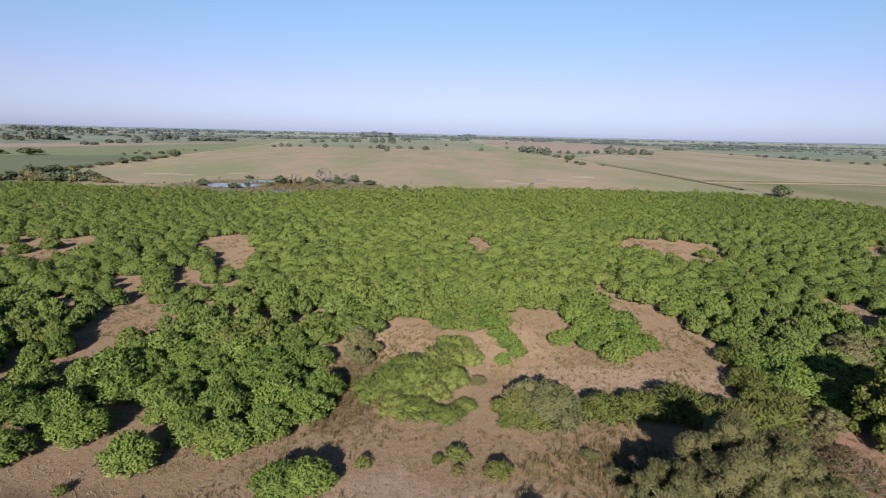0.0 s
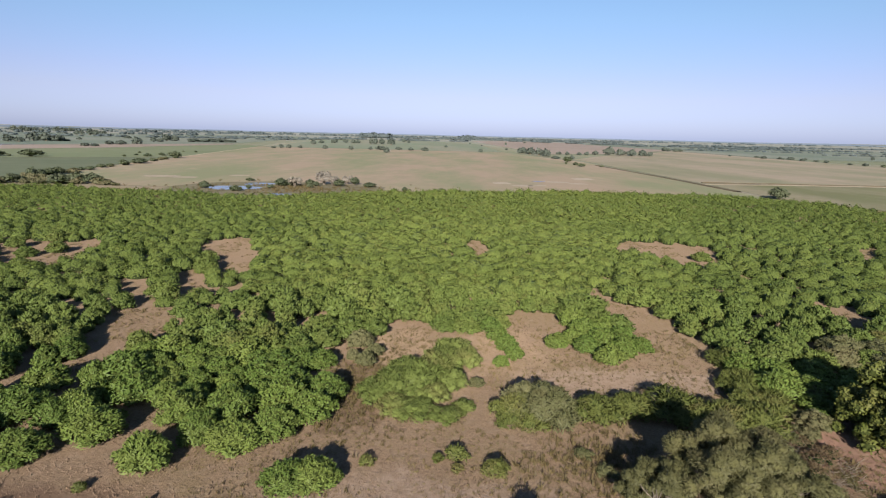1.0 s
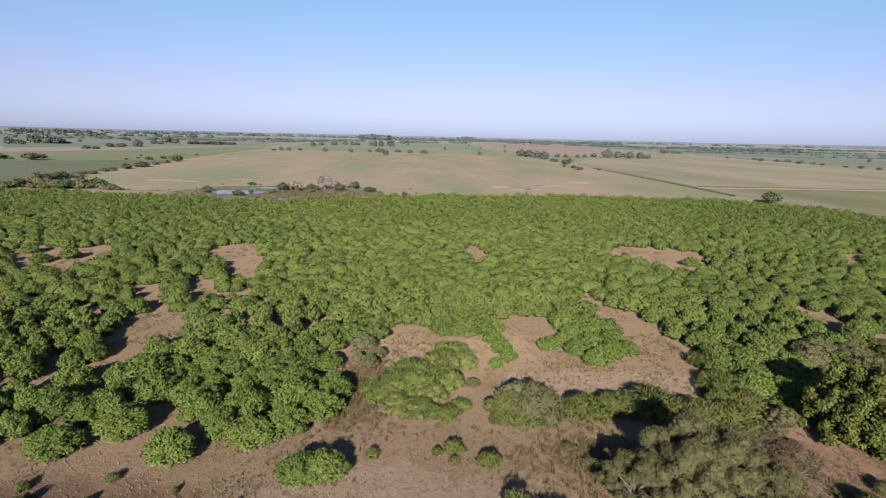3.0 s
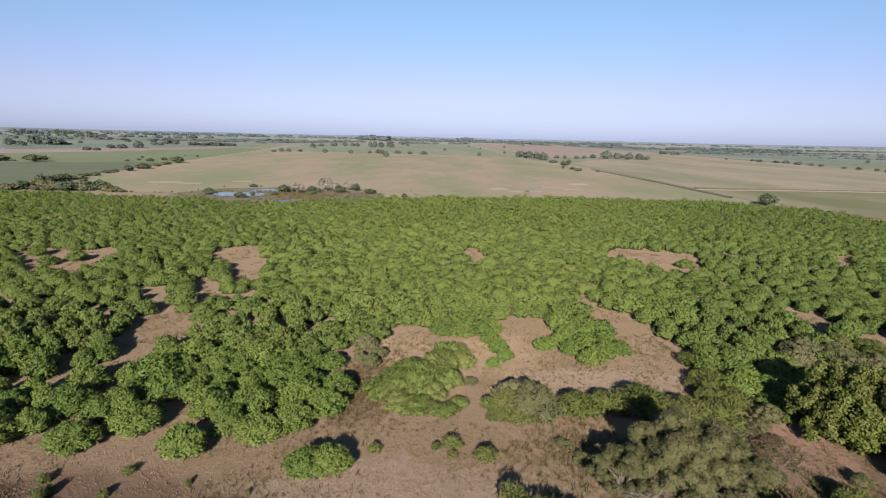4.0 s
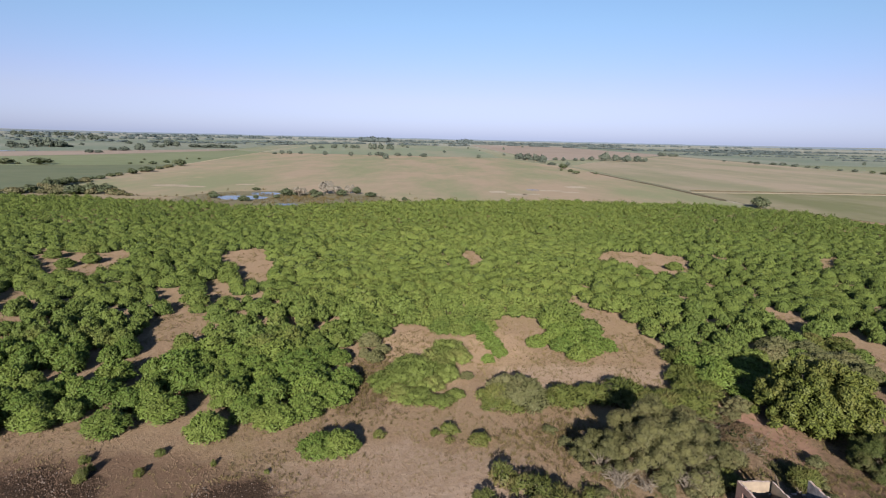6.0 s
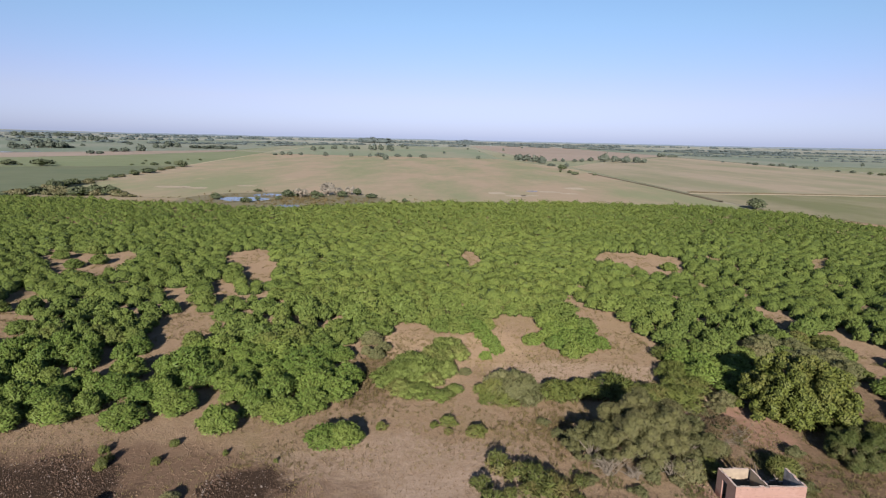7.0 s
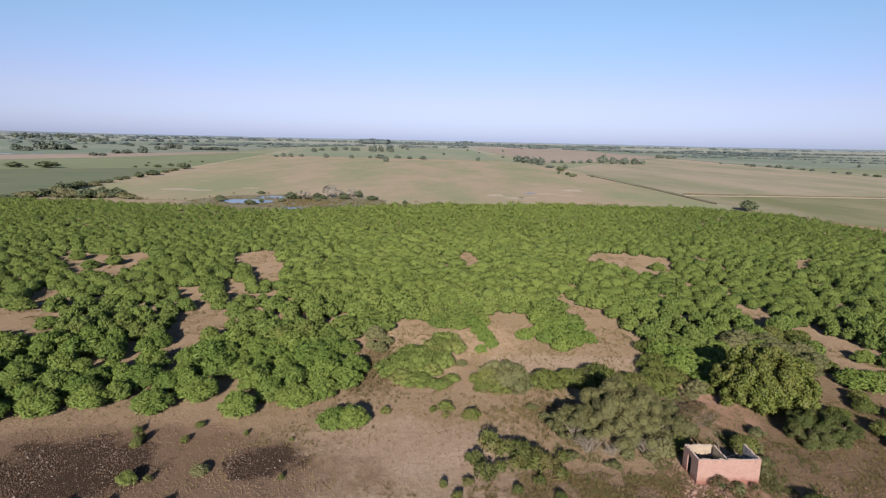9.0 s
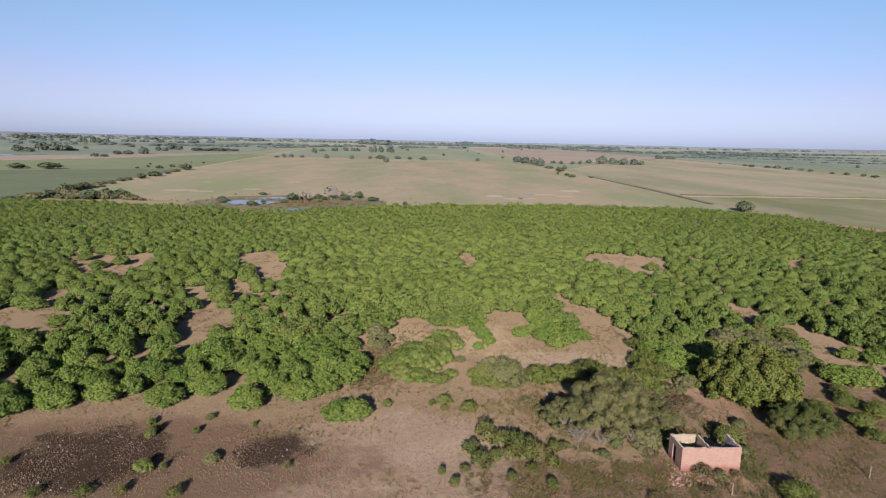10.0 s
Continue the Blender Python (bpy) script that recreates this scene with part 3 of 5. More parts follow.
# two water sheets added as stand-ins for distant white shed roofs
pool(-590, 768, 26, 14, "distant pale water sheet in place of white roofs", 0.2)
pool(-572, 803, 12, 8, "distant pale water sheet in place of white roofs", 0.2)

# ---------------------------------------------------------------- the ruined house
def brick_wall_material():
    m, t, p, link = nodes("weathered_brick")
    tc = t.nodes.new("ShaderNodeTexCoord")
    s = t.nodes.new("ShaderNodeSeparateXYZ")
    link(tc.outputs["Object"], s.inputs[0])
    v = t.nodes.new("ShaderNodeCombineXYZ")
    link(calc(t, "ADD", s.outputs[0], s.outputs[1]), v.inputs[0])
    link(s.outputs[2], v.inputs[1])
    b = t.nodes.new("ShaderNodeTexBrick")
    b.inputs["Scale"].default_value = 1.0
    b.inputs["Brick Width"].default_value, b.inputs["Row Height"].default_value, b.inputs["Mortar Size"].default_value = 0.26, 0.085, 0.012
    b.inputs["Color1"].default_value, b.inputs["Color2"].default_value = (0.175, 0.098, 0.086, 1), (0.225, 0.134, 0.118, 1)
    b.inputs["Mortar"].default_value = (0.25, 0.15, 0.12, 1)
    link(v.outputs[0], b.inputs["Vector"])
    c = mix(t, calc(t, "MULTIPLY", ramp(t, noise_node(t, 1.2, 5, 0.7), 0.4, 0.7), 0.5), b.outputs[0], (0.27, 0.172, 0.152))
    low = calc(t, "ADD", s.outputs[2], calc(t, "MULTIPLY", noise_node(t, 1.6, 4), 1.1))
    c = mix(t, calc(t, "MULTIPLY", ramp(t, low, 1.3, 0.8), 0.8), c, (0.13, 0.042, 0.03))
    link(c, p.inputs["Base Color"])
    p.inputs["Roughness"].default_value = 0.92
    bump(t, p, b.outputs["Fac"], -0.4, 0.01)
    return m


brick = brick_wall_material()
plaster = plain("old_plaster", (0.19, 0.15, 0.118), (0.29, 0.23, 0.18), 1.5, 0.95, 0.3, 0.01)
# pale limewash; its lilac grey is the room's shade put into the colour
limewash = plain("limewash", (0.12, 0.11, 0.118), (0.33, 0.3, 0.31), 2.5, 0.95, 0.4, 0.02)
rim_brick = plain("wall_top_brick", (0.26, 0.19, 0.165), (0.58, 0.47, 0.42), 4.0, 0.95, 0.5, 0.02)
old_timber = plain("old_timber", (0.05, 0.04, 0.03), (0.13, 0.10, 0.075), 6.0, 0.9, 0.5, 0.01)


def box_faces(bm, a, b, slot_of):
    """An upright block from corner a to corner b; slot_of gives each face its material by its normal."""
    v = [bm.verts.new((x, y, z)) for x in (a[0], b[0]) for y in (a[1], b[1]) for z in (a[2], b[2])]
    for q, n in (((0, 1, 3, 2), (-1, 0, 0)), ((4, 6, 7, 5), (1, 0, 0)), ((0, 4, 5, 1), (0, -1, 0)), ((2, 3, 7, 6), (0, 1, 0)), ((0, 2, 6, 4), (0, 0, -1)), ((1, 5, 7, 3), (0, 0, 1))):
        f = bm.faces.new([v[i] for i in q])
        f.material_index = slot_of(n)


def house_wall(parent, start, along, length, thick, top, outer, openings=(), ragged=0.05, label="", inner_face=None):
    """A wall of short stretches with a broken top. outer: the normal of its outside; openings: (from, to, sill, head)."""
    bm = bmesh.new()
    slot = lambda n: 2 if n[2] > 0 else (1 if n == tuple(-c for c in outer) else 0)
    cuts = sorted({0.0, length} | {c for o in openings for c in o[:2]} | {round(0.42 * i, 2) for i in range(1, int(length / 0.42))})
    for u0, u1 in zip(cuts[:-1], cuts[1:]):
        h = top((u0 + u1) / 2) + rng.uniform(-ragged, ragged)
        spans = [(-0.15, h)]
        for a, b, sill, head in openings:
            if a - 1e-6 <= u0 and u1 <= b + 1e-6:
                spans = [(-0.15, sill), (head, h)] if sill > 0 else [(head, h)]
        for z0, z1 in spans:
            if z1 - z0 > 0.03:
                if along == "x":
                    box_faces(bm, (start[0] + u0, start[1], z0), (start[0] + u1, start[1] + thick, z1), slot)
                else:
                    box_faces(bm, (start[0], start[1] + u0, z0), (start[0] + thick, start[1] + u1, z1), slot)
    bmesh.ops.remove_doubles(bm, verts=bm.verts[:], dist=0.0005)
    return part("wall", from_bm("house_wall", bm, [brick, inner_face or plaster, rim_brick]), parent, label)


def ruined_house():
    e = new("ruined_house")
    W, D, T, H = 6.25, 3.0, 0.2, 2.55
    house_wall(e, (0, 0), "x", W, T, lambda u: H, (0, -1, 0), ragged=0.07, label="pink brick front wall")
    house_wall(e, (0, T + 0.003), "y", D - 2 * T - 0.006, T, lambda u: H, (-1, 0, 0), [(1.15, 1.9, 0.0, 2.0)])
    house_wall(e, (0, D - T), "x", 2.75, T, lambda u: H - 0.02 * u, (0, 1, 0), [(0.45, 1.2, 1.2, 1.75)])
    house_wall(e, (2.753, D - T), "x", W - 2.753, T, lambda u: 1.2 + 0.2 * math.sin(u * 3) + 0.5 * max(0, u / 3.5 - 0.5), (0, 1, 0), ragged=0.15, label="collapsed back wall")
    house_wall(e, (W - T, T + 0.003), "y", D - 2 * T - 0.006, T, lambda u: H, (1, 0, 0), ragged=0.08, label="brick wall with limewash inside, greyed with painted shade", inner_face=limewash)
    house_wall(e, (2.9, T + 0.003), "y", D - 2 * T - 0.006, 0.15, lambda u: H - 0.05, (1, 0, 0), label="cream plastered inner wall")
    bm = bmesh.new()
    for a, b in (((0.02, 1.27, 0.0), (0.12, 1.34, 2.08)), ((0.02, 2.11, 0.0), (0.12, 2.18, 2.08)), ((0.02, 1.34, 2.02), (0.12, 2.11, 2.08))):
        box_faces(bm, a, b, lambda n: 0)
    part("door_frame", from_bm("door_frame", bm, old_timber), e, "bare weathered timber door frame")
    # dark blocks added in place of the shaded beam sockets
    for i in range(9):
        bm = bmesh.new()
        u = 0.4 + i * 0.66 + rng.uniform(-0.12, 0.12)
        box_faces(bm, (u, -0.012, H - 0.25), (u + rng.uniform(0.05, 0.09), 0.012, H - 0.18), lambda n: 0)
        part("socket_block", from_bm("socket_block", bm, old_timber), e, "dark block standing for an empty beam socket")
    bm = bmesh.new()
    box_faces(bm, (T, T, -0.1), (W - T, D - T, 0.09), lambda n: 0)
    part("house_floor", from_bm("house_floor", bm, dark_earth), e, "earth floor covered with debris")
    e.matrix_world = pose(25.8, 26.8, 0, 0, 0, 3.0)
    return tagged(e, "small roofless pink brick ruin with two rooms", "ruined house")


house = ruined_house()
HOUSE = pose(25.8, 26.8, 0, 0, 0, 3.0)


def beam(a, b, r, label):
    v, f = tube([HOUSE @ Vector(a), (HOUSE @ Vector(a)).lerp(HOUSE @ Vector(b), 0.5) + Vector((0, 0, -0.04)), HOUSE @ Vector(b)], [r, r * 0.95, r * 0.8], 5)
    return tagged(new("fallen_beam", mesh_of("fallen_beam", v, [f], [old_timber])), label, "beam", "fallen roof beams")


for a, b, r in [((3.3, 0.5, 0.1), (3.7, 3.6, 2.6), 0.09), ((4.0, 0.6, 0.1), (4.3, 2.9, 1.3), 0.08), ((4.9, 0.5, 0.1), (4.4, 2.6, 1.1), 0.07), ((3.4, 1.4, 0.12), (5.9, 2.0, 0.9), 0.07), ((3.2, 2.4, 0.12), (5.2, 0.6, 1.4), 0.06), ((4.6, 3.5, 0.05), (5.4, 1.2, 1.7), 0.07), ((3.3, 2.1, 1.9), (5.9, 2.5, 0.5), 0.1), ((5.6, 0.4, 0.15), (5.2, 2.9, 1.9), 0.08), ((3.6, 0.4, 1.5), (5.0, 2.4, 0.15), 0.08), ((0.5, 0.6, 0.12), (2.5, 2.3, 0.9), 0.08), ((0.6, 3.3, 0.05), (2.6, 3.7, 0.15), 0.07)]:
    beam(a, b, r, "dark roof beam fallen into the ruin")

# ---------------------------------------------------------------- plants
def near_shrub(n, length, width, leaf, lobes, **more):
    return template("shrub", rng, lobes, n, length, width, leaf, bark, (5, 0.9, 1.3, 0.05), **more)


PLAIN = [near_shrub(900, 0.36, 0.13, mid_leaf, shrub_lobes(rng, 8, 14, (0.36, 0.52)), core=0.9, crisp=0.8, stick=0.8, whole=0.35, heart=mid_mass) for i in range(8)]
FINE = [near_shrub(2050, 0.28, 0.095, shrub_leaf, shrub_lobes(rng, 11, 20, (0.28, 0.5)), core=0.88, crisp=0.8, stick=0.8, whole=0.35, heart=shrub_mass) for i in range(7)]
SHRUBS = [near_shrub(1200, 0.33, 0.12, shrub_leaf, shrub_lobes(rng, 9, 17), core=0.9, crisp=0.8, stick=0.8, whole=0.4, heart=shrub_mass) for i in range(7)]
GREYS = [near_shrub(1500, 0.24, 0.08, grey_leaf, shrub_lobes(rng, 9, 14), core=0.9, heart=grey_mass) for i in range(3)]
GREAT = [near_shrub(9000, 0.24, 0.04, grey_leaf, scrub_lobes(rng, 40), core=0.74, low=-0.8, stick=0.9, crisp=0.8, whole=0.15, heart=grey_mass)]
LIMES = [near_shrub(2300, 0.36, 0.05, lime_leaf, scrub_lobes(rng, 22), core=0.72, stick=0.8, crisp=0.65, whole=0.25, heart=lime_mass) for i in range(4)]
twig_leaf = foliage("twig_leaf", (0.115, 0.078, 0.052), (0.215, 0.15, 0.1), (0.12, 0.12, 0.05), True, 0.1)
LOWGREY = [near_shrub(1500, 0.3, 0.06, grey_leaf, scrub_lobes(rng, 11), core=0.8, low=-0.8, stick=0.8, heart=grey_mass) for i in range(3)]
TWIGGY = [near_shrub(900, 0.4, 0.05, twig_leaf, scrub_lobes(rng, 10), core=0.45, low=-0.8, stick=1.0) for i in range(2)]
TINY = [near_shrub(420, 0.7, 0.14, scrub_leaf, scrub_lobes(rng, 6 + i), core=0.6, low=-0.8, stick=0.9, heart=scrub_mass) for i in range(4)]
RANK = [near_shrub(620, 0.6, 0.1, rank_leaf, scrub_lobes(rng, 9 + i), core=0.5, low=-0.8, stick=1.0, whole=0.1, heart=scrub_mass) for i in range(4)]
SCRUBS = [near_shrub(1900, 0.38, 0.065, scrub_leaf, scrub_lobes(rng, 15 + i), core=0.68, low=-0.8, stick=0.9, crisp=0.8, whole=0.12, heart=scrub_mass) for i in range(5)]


def shrub(x, y, w, h, kind="green"):
    pool_of, name, label, category = {
        "green": (FINE if y < 48 else SHRUBS if y < 62 else PLAIN, "shrub", "dense green shrub rooted in bare earth", "shrub"),
        "scrub": (TINY if w < 2.7 else SCRUBS, "shrub", "ragged light green bush on open ground", "shrub"),
        "rank": (RANK, "shrub", "ragged dull green bush with brown stalks", "shrub"),
        "bushy": (SHRUBS, "shrub", "rounded green bush standing in a clearing", "shrub"),
        "twiggy": (TWIGGY, "shrub", "half-bare brownish twiggy bush beside the ruin", "shrub"),
        "fuzzy": (LOWGREY, "shrub", "low fuzzy olive bush in dry grass", "shrub"),
        "grey": (GREAT if w > 7 else GREYS, "shrub", "dull grey-green shrub with fine leaves", "shrub"),
        "lime": (LIMES, "shrub", "light yellow-green shrub with loose foliage", "shrub"),
    }[kind]
    return plant(name, pool_of[rng.integers(len(pool_of))], x, y, w, h, 3.9, 2.55, label, category, "shrubs of the thicket" if w > 2 else "low bushes on the open earth")


# front row of the thicket, then the loose bushes of the open ground: x, y, width, height
FRONT = [(-45.8, 38.6, 5.4, 2.7), (-50.6, 36.4, 5.6, 2.8), (-48.4, 40.6, 5.0, 2.8), (-55.0, 34.6, 5.6, 2.8), (-53.6, 39.4, 5.2, 2.8), (-43.6, 43.0, 5.2, 2.8), (-41.1, 40.7, 5.1, 2.6), (-38.8, 42.4, 3.4, 2.6), (-33.4, 40.0, 5.1, 2.4), (-33.8, 45.2, 4.1, 2.6), (-38.0, 46.6, 5.4, 3.0), (-29.2, 43.5, 5.6, 2.8), (-23.0, 39.3, 4.7, 2.9), (-32.7, 46.6, 4.2, 3.0), (-20.3, 43.4, 4.0, 2.8), (-17.1, 42.2, 5.0, 2.6), (-14.3, 44.4, 4.6, 2.7), (-11.9, 47.7, 4.9, 2.7), (-11.3, 51.8, 4.5, 2.8), (-14.9, 49.8, 5.6, 3.0), (-19.3, 47.5, 5.4, 3.0), (-23.3, 46.5, 4.8, 3.0), (-13.5, 59.8, 4.3, 2.0), (-15.6, 58.7, 4.3, 2.6), (-17.7, 55.9, 6.8, 3.0)]
WAYSIDE = [(-11.2, 36.8, 4.2, 2.2), (-9.2, 37.1, 4.2, 2.4)]
LOOSE = [(-5.7, 40.4, 1.7, 1.1), (1.3, 41.4, 2.5, 1.4), (-0.1, 41.2, 1.4, 0.8), (1.6, 39.7, 1.4, 0.7), (4.5, 39.1, 2.8, 1.7), (-26.2, 36.0, 1.3, 1.0), (-26.3, 32.6, 1.1, 1.0), (-32.4, 34.5, 1.4, 1.1), (-20.4, 34.5, 0.8, 0.8), (-15.2, 33.4, 0.7, 0.6), (-31.1, 31.5, 1.4, 1.1)]
SPREAD = [(-6, 52, 5.4, 2.7), (-4.4, 53.6, 6.6, 3.5), (-1.6, 54.2, 6.2, 3.7), (-3.4, 56.8, 6.2, 3.5), (-0.4, 57.4, 5.8, 3.4), (0.6, 60.4, 6, 3.3), (2.8, 61.2, 4.8, 2.7), (1.4, 63.8, 5.4, 3), (-4.6, 49.8, 5, 1.8), (-2, 48.8, 4.6, 1.7), (0.8, 48.2, 4, 1.3), (2.6, 50.2, 3.2, 1.1), (-0.6, 52.2, 4, 2.2), (1.2, 54.6, 4, 2.7)]
LEAFY = [(7.0, 48.6, 5.0, 3.4), (6.6, 46.9, 3.4, 2.0), (8.4, 46.8, 3.6, 2.2)]
MIDDLE = [(21.9, 50.1, 7.2, 3.6), (18.4, 50.3, 5.2, 2.8), (14.7, 48.8, 6.4, 3.0), (26.2, 48.1, 6.4, 3.3), (23.7, 47.6, 5.2, 2.8), (29.8, 47.9, 6.4, 3.4), (32.6, 51.4, 5.4, 2.8), (32.6, 57.0, 5.4, 2.8), (34.0, 62.4, 5.4, 2.8), (-4.6, 77.6, 5.2, 2.6), (4.8, 75.2, 4.6, 2.3), (7.8, 74.8, 3.8, 2.1), (0.4, 72.8, 4.0, 2.0), (3.4, 72.6, 4.2, 2.1), (0.6, 75.4, 4.0, 2.0), (-0.4, 78.6, 5.2, 2.6), (3.6, 77.8, 4.8, 2.4), (6.6, 79.6, 5.0, 2.6), (24.0, 73.5, 5.0, 2.8), (22.0, 77.0, 5.0, 2.8), (19.5, 80.0, 5.0, 2.8), (21.4, 82.7, 7.5, 3.0), (-8.9, 70.4, 4.1, 2.4), (-8.0, 75.8, 3.8, 2.2), (-14.5, 66.5, 5.0, 2.6), (-12.0, 69.5, 5.0, 2.6), (-11.5, 74.0, 5.0, 2.8), (-15.8, 71.0, 4.6, 2.6)]
ISLAND = [(14.6, 67.8, 3.4, 1.9), (18.0, 66.4, 3.6, 2.1), (20.2, 62.8, 4.0, 2.3), (22.4, 65.6, 3.8, 2.2), (25.0, 66.8, 3.4, 1.9), (17.0, 69.4, 3.4, 2.0), (20.6, 68.6, 4.2, 2.5), (23.4, 69.8, 4.2, 2.4), (19.2, 72.2, 4.4, 2.6), (22.0, 73.4, 4.6, 2.6), (18.6, 76.4, 4.6, 2.6), (7.4, 69.6, 3.2, 2.1), (8.2, 66.4, 3.0, 2.0), (8.9, 63.6, 2.6, 1.6), (7.0, 61.4, 2.2, 1.2), (6.6, 72.6, 3.4, 2.2)]
DULL = [(50.0, 66.5, 6.4, 3.0), (53.5, 65.0, 6.0, 2.8), (57.0, 62.0, 5.6, 2.6), (52.0, 60.0, 6.6, 3.2), (47.5, 63.5, 5.5, 2.8), (56.5, 57.5, 5.2, 2.6), (53.5, 54.5, 4.4, 2.2), (10.0, 48.2, 7.2, 4.3), (8.2, 50.0, 5.0, 3.2), (-7.0, 53.7, 2.7, 1.2), (3.9, 55.6, 2.1, 1.0), (-10.2, 62.1, 1.9, 1.5), (-8.5, 60.5, 2.6, 1.8), (-10.0, 66.5, 4.0, 2.2), (-7.9, 63.8, 2.6, 1.6), (11.8, 48.2, 3.1, 1.6), (-22.4, 26.9, 2.1, 1.0), (24.2, 32.0, 3.1, 2.0), (35.3, 48.3, 3.9, 1.6), (39.0, 54.2, 3.3, 1.5)]
LOW = [(8.6, 29.0, 2.4, 1.5), (7.0, 28.4, 2.0, 1.3), (12.8, 27.6, 2.2, 1.3), (13.6, 30.6, 2.0, 1.2), (3.6, 26.0, 1.4, 1.0), (2.6, 23.6, 1.5, 1.0), (10.6, 26.4, 1.6, 1.0), (12.0, 23.6, 1.8, 1.1), (22.0, 33.6, 2.6, 1.8), (6.1, 32.4, 3.2, 2.6), (4.5, 29.7, 2.3, 1.9), (5.3, 27.3, 2.7, 1.9), (7.8, 31.7, 3.2, 2.0), (9.5, 30.8, 3.9, 2.3), (10.7, 29.2, 3.9, 2.2), (11.8, 29.4, 2.3, 1.7), (8.2, 24.8, 1.2, 1.2), (-26.7, 25.4, 1.0, 0.9), (-14.3, 26.2, 0.9, 0.8), (-31.0, 33.1, 1.0, 1.0), (-30.8, 31.7, 1.5, 1.6), (1.2, 25.4, 1.1, 1.0), (-28.6, 21.1, 1.5, 1.2), (-23.5, 21.0, 2.1, 1.2), (-32.0, 21.1, 2.3, 1.0), (-36.4, 20.8, 1.8, 0.9), (-42.6, 25.6, 1.2, 1.2), (-26.3, 33.0, 0.9, 0.8)]
RIGHT = [(59.1, 50.2, 6.3, 2.6), (58.1, 51.6, 4.8, 2.4), (61.3, 49.8, 4.7, 2.6), (66.0, 60.3, 3.6, 2.0), (68.6, 58.3, 4.4, 2.6), (-76.0, 78.0, 5.0, 2.2), (-65.0, 68.5, 4.6, 2.0), (-84.0, 112.0, 4.4, 2.2), (-43.4, 102.1, 4.5, 2.4), (57.0, 123.0, 4.6, 2.2)]
EASTERN = [(37.6, 58.4, 4.6, 2.3), (39.4, 63.4, 5.0, 2.6), (66.0, 38.0, 4.6, 2.4), (70.0, 52.0, 5.0, 2.6), (49.5, 41.5, 3.6, 1.8), (54.0, 43.5, 3.8, 2.0), (47.0, 40.0, 2.6, 1.2), (58.0, 56.5, 4.0, 2.0), (47.5, 46.0, 3.0, 1.4), (46.5, 52.5, 4.0, 2.2), (55.5, 46.5, 3.6, 1.8), (62.5, 44.0, 4.6, 2.4), (65.0, 47.5, 4.8, 2.6), (63.5, 52.5, 4.0, 2.2), (57.5, 35.5, 3.8, 2.2), (60.5, 39.5, 4.0, 2.2), (31.5, 55.0, 4.6, 2.6), (30.5, 51.5, 4.4, 2.6)]
NEAR_RUIN = [(29.5, 25.8, 2.2, 1.0), (27.0, 38.2, 4.6, 2.6), (28.9, 36.6, 3.6, 2.0), (24.4, 39.4, 4.2, 2.4), (29.2, 42.4, 3.4, 1.4), (33.4, 46.4, 3.0, 1.3), (30.6, 45.4, 3.2, 1.5), (27.6, 44.4, 3.6, 1.7), (24.4, 43.8, 3.4, 1.5), (34.8, 33.4, 3.0, 1.4), (36.8, 36.6, 2.7, 1.4), (34.4, 30.6, 2.4, 1.2), (33.4, 28.6, 1.8, 0.9), (25.2, 33.4, 3.4, 2.2), (20.7, 31.7, 2.5, 1.6), (27.4, 36.0, 3.0, 1.6), (22.8, 31.2, 2.4, 1.0), (18.6, 29.6, 2.2, 0.8), (14.6, 31.0, 2.2, 0.9), (13.4, 39.6, 2.4, 1.0), (12.2, 42.2, 2.2, 0.9)]
BARE = [(27.7, 25.9, 3.0, 1.7), (31.3, 26.1, 1.6, 0.8), (30.0, 39.6, 3.2, 1.5), (31.6, 41.6, 3.6, 1.6), (33.2, 43.0, 2.8, 1.2), (31.8, 44.4, 3.0, 1.2), (27.2, 23.2, 2.0, 0.8), (21.5, 21.6, 2.6, 0.9)]
# bushes behind the ruin, and those in the shade behind the big tree
LEAFY += [(35.2, 22.3, 4.3, 2.2), (52.0, 37.3, 4.0, 2.2), (55.9, 40.4, 4.2, 2.4), (51.4, 33.8, 3.2, 1.7), (33.9, 33.4, 3.6, 2.4), (26.8, 33.0, 3.2, 2.0), (56.0, 65.6, 4.8, 2.4), (59.6, 66.6, 4.6, 2.4), (61.6, 70.0, 5.0, 2.6), (57.6, 70.4, 5.0, 2.8)]
SHADED = [(35.2, 54.6, 5.2, 3.0), (36.6, 58.4, 5.2, 2.8), (34.4, 60.6, 4.6, 2.6), (37.6, 51.8, 3.6, 1.6), (39.6, 55.4, 5.0, 2.0), (41.8, 59.0, 5.2, 2.2), (44.4, 62.6, 5.2, 2.4), (43.6, 55.4, 4.8, 2.0), (36.0, 49.4, 2.8, 1.3), (41.2, 52.2, 4.0, 1.6), (46.5, 58.0, 4.6, 2.0), (53.6, 69.4, 5.2, 2.8), (60.0, 63.4, 4.2, 2.2)]
LONE = [(-44.6, 104.4, 5.2, 2.8), (-43.4, 85.0, 5.4, 2.8), (-49.4, 97.6, 5.2, 2.6), (-46.8, 111.0, 4.6, 2.4), (-88.0, 128.0, 5.4, 2.8), (-80.5, 116.5, 4.8, 2.4), (-92.5, 121.0, 4.6, 2.4)]
placed = []
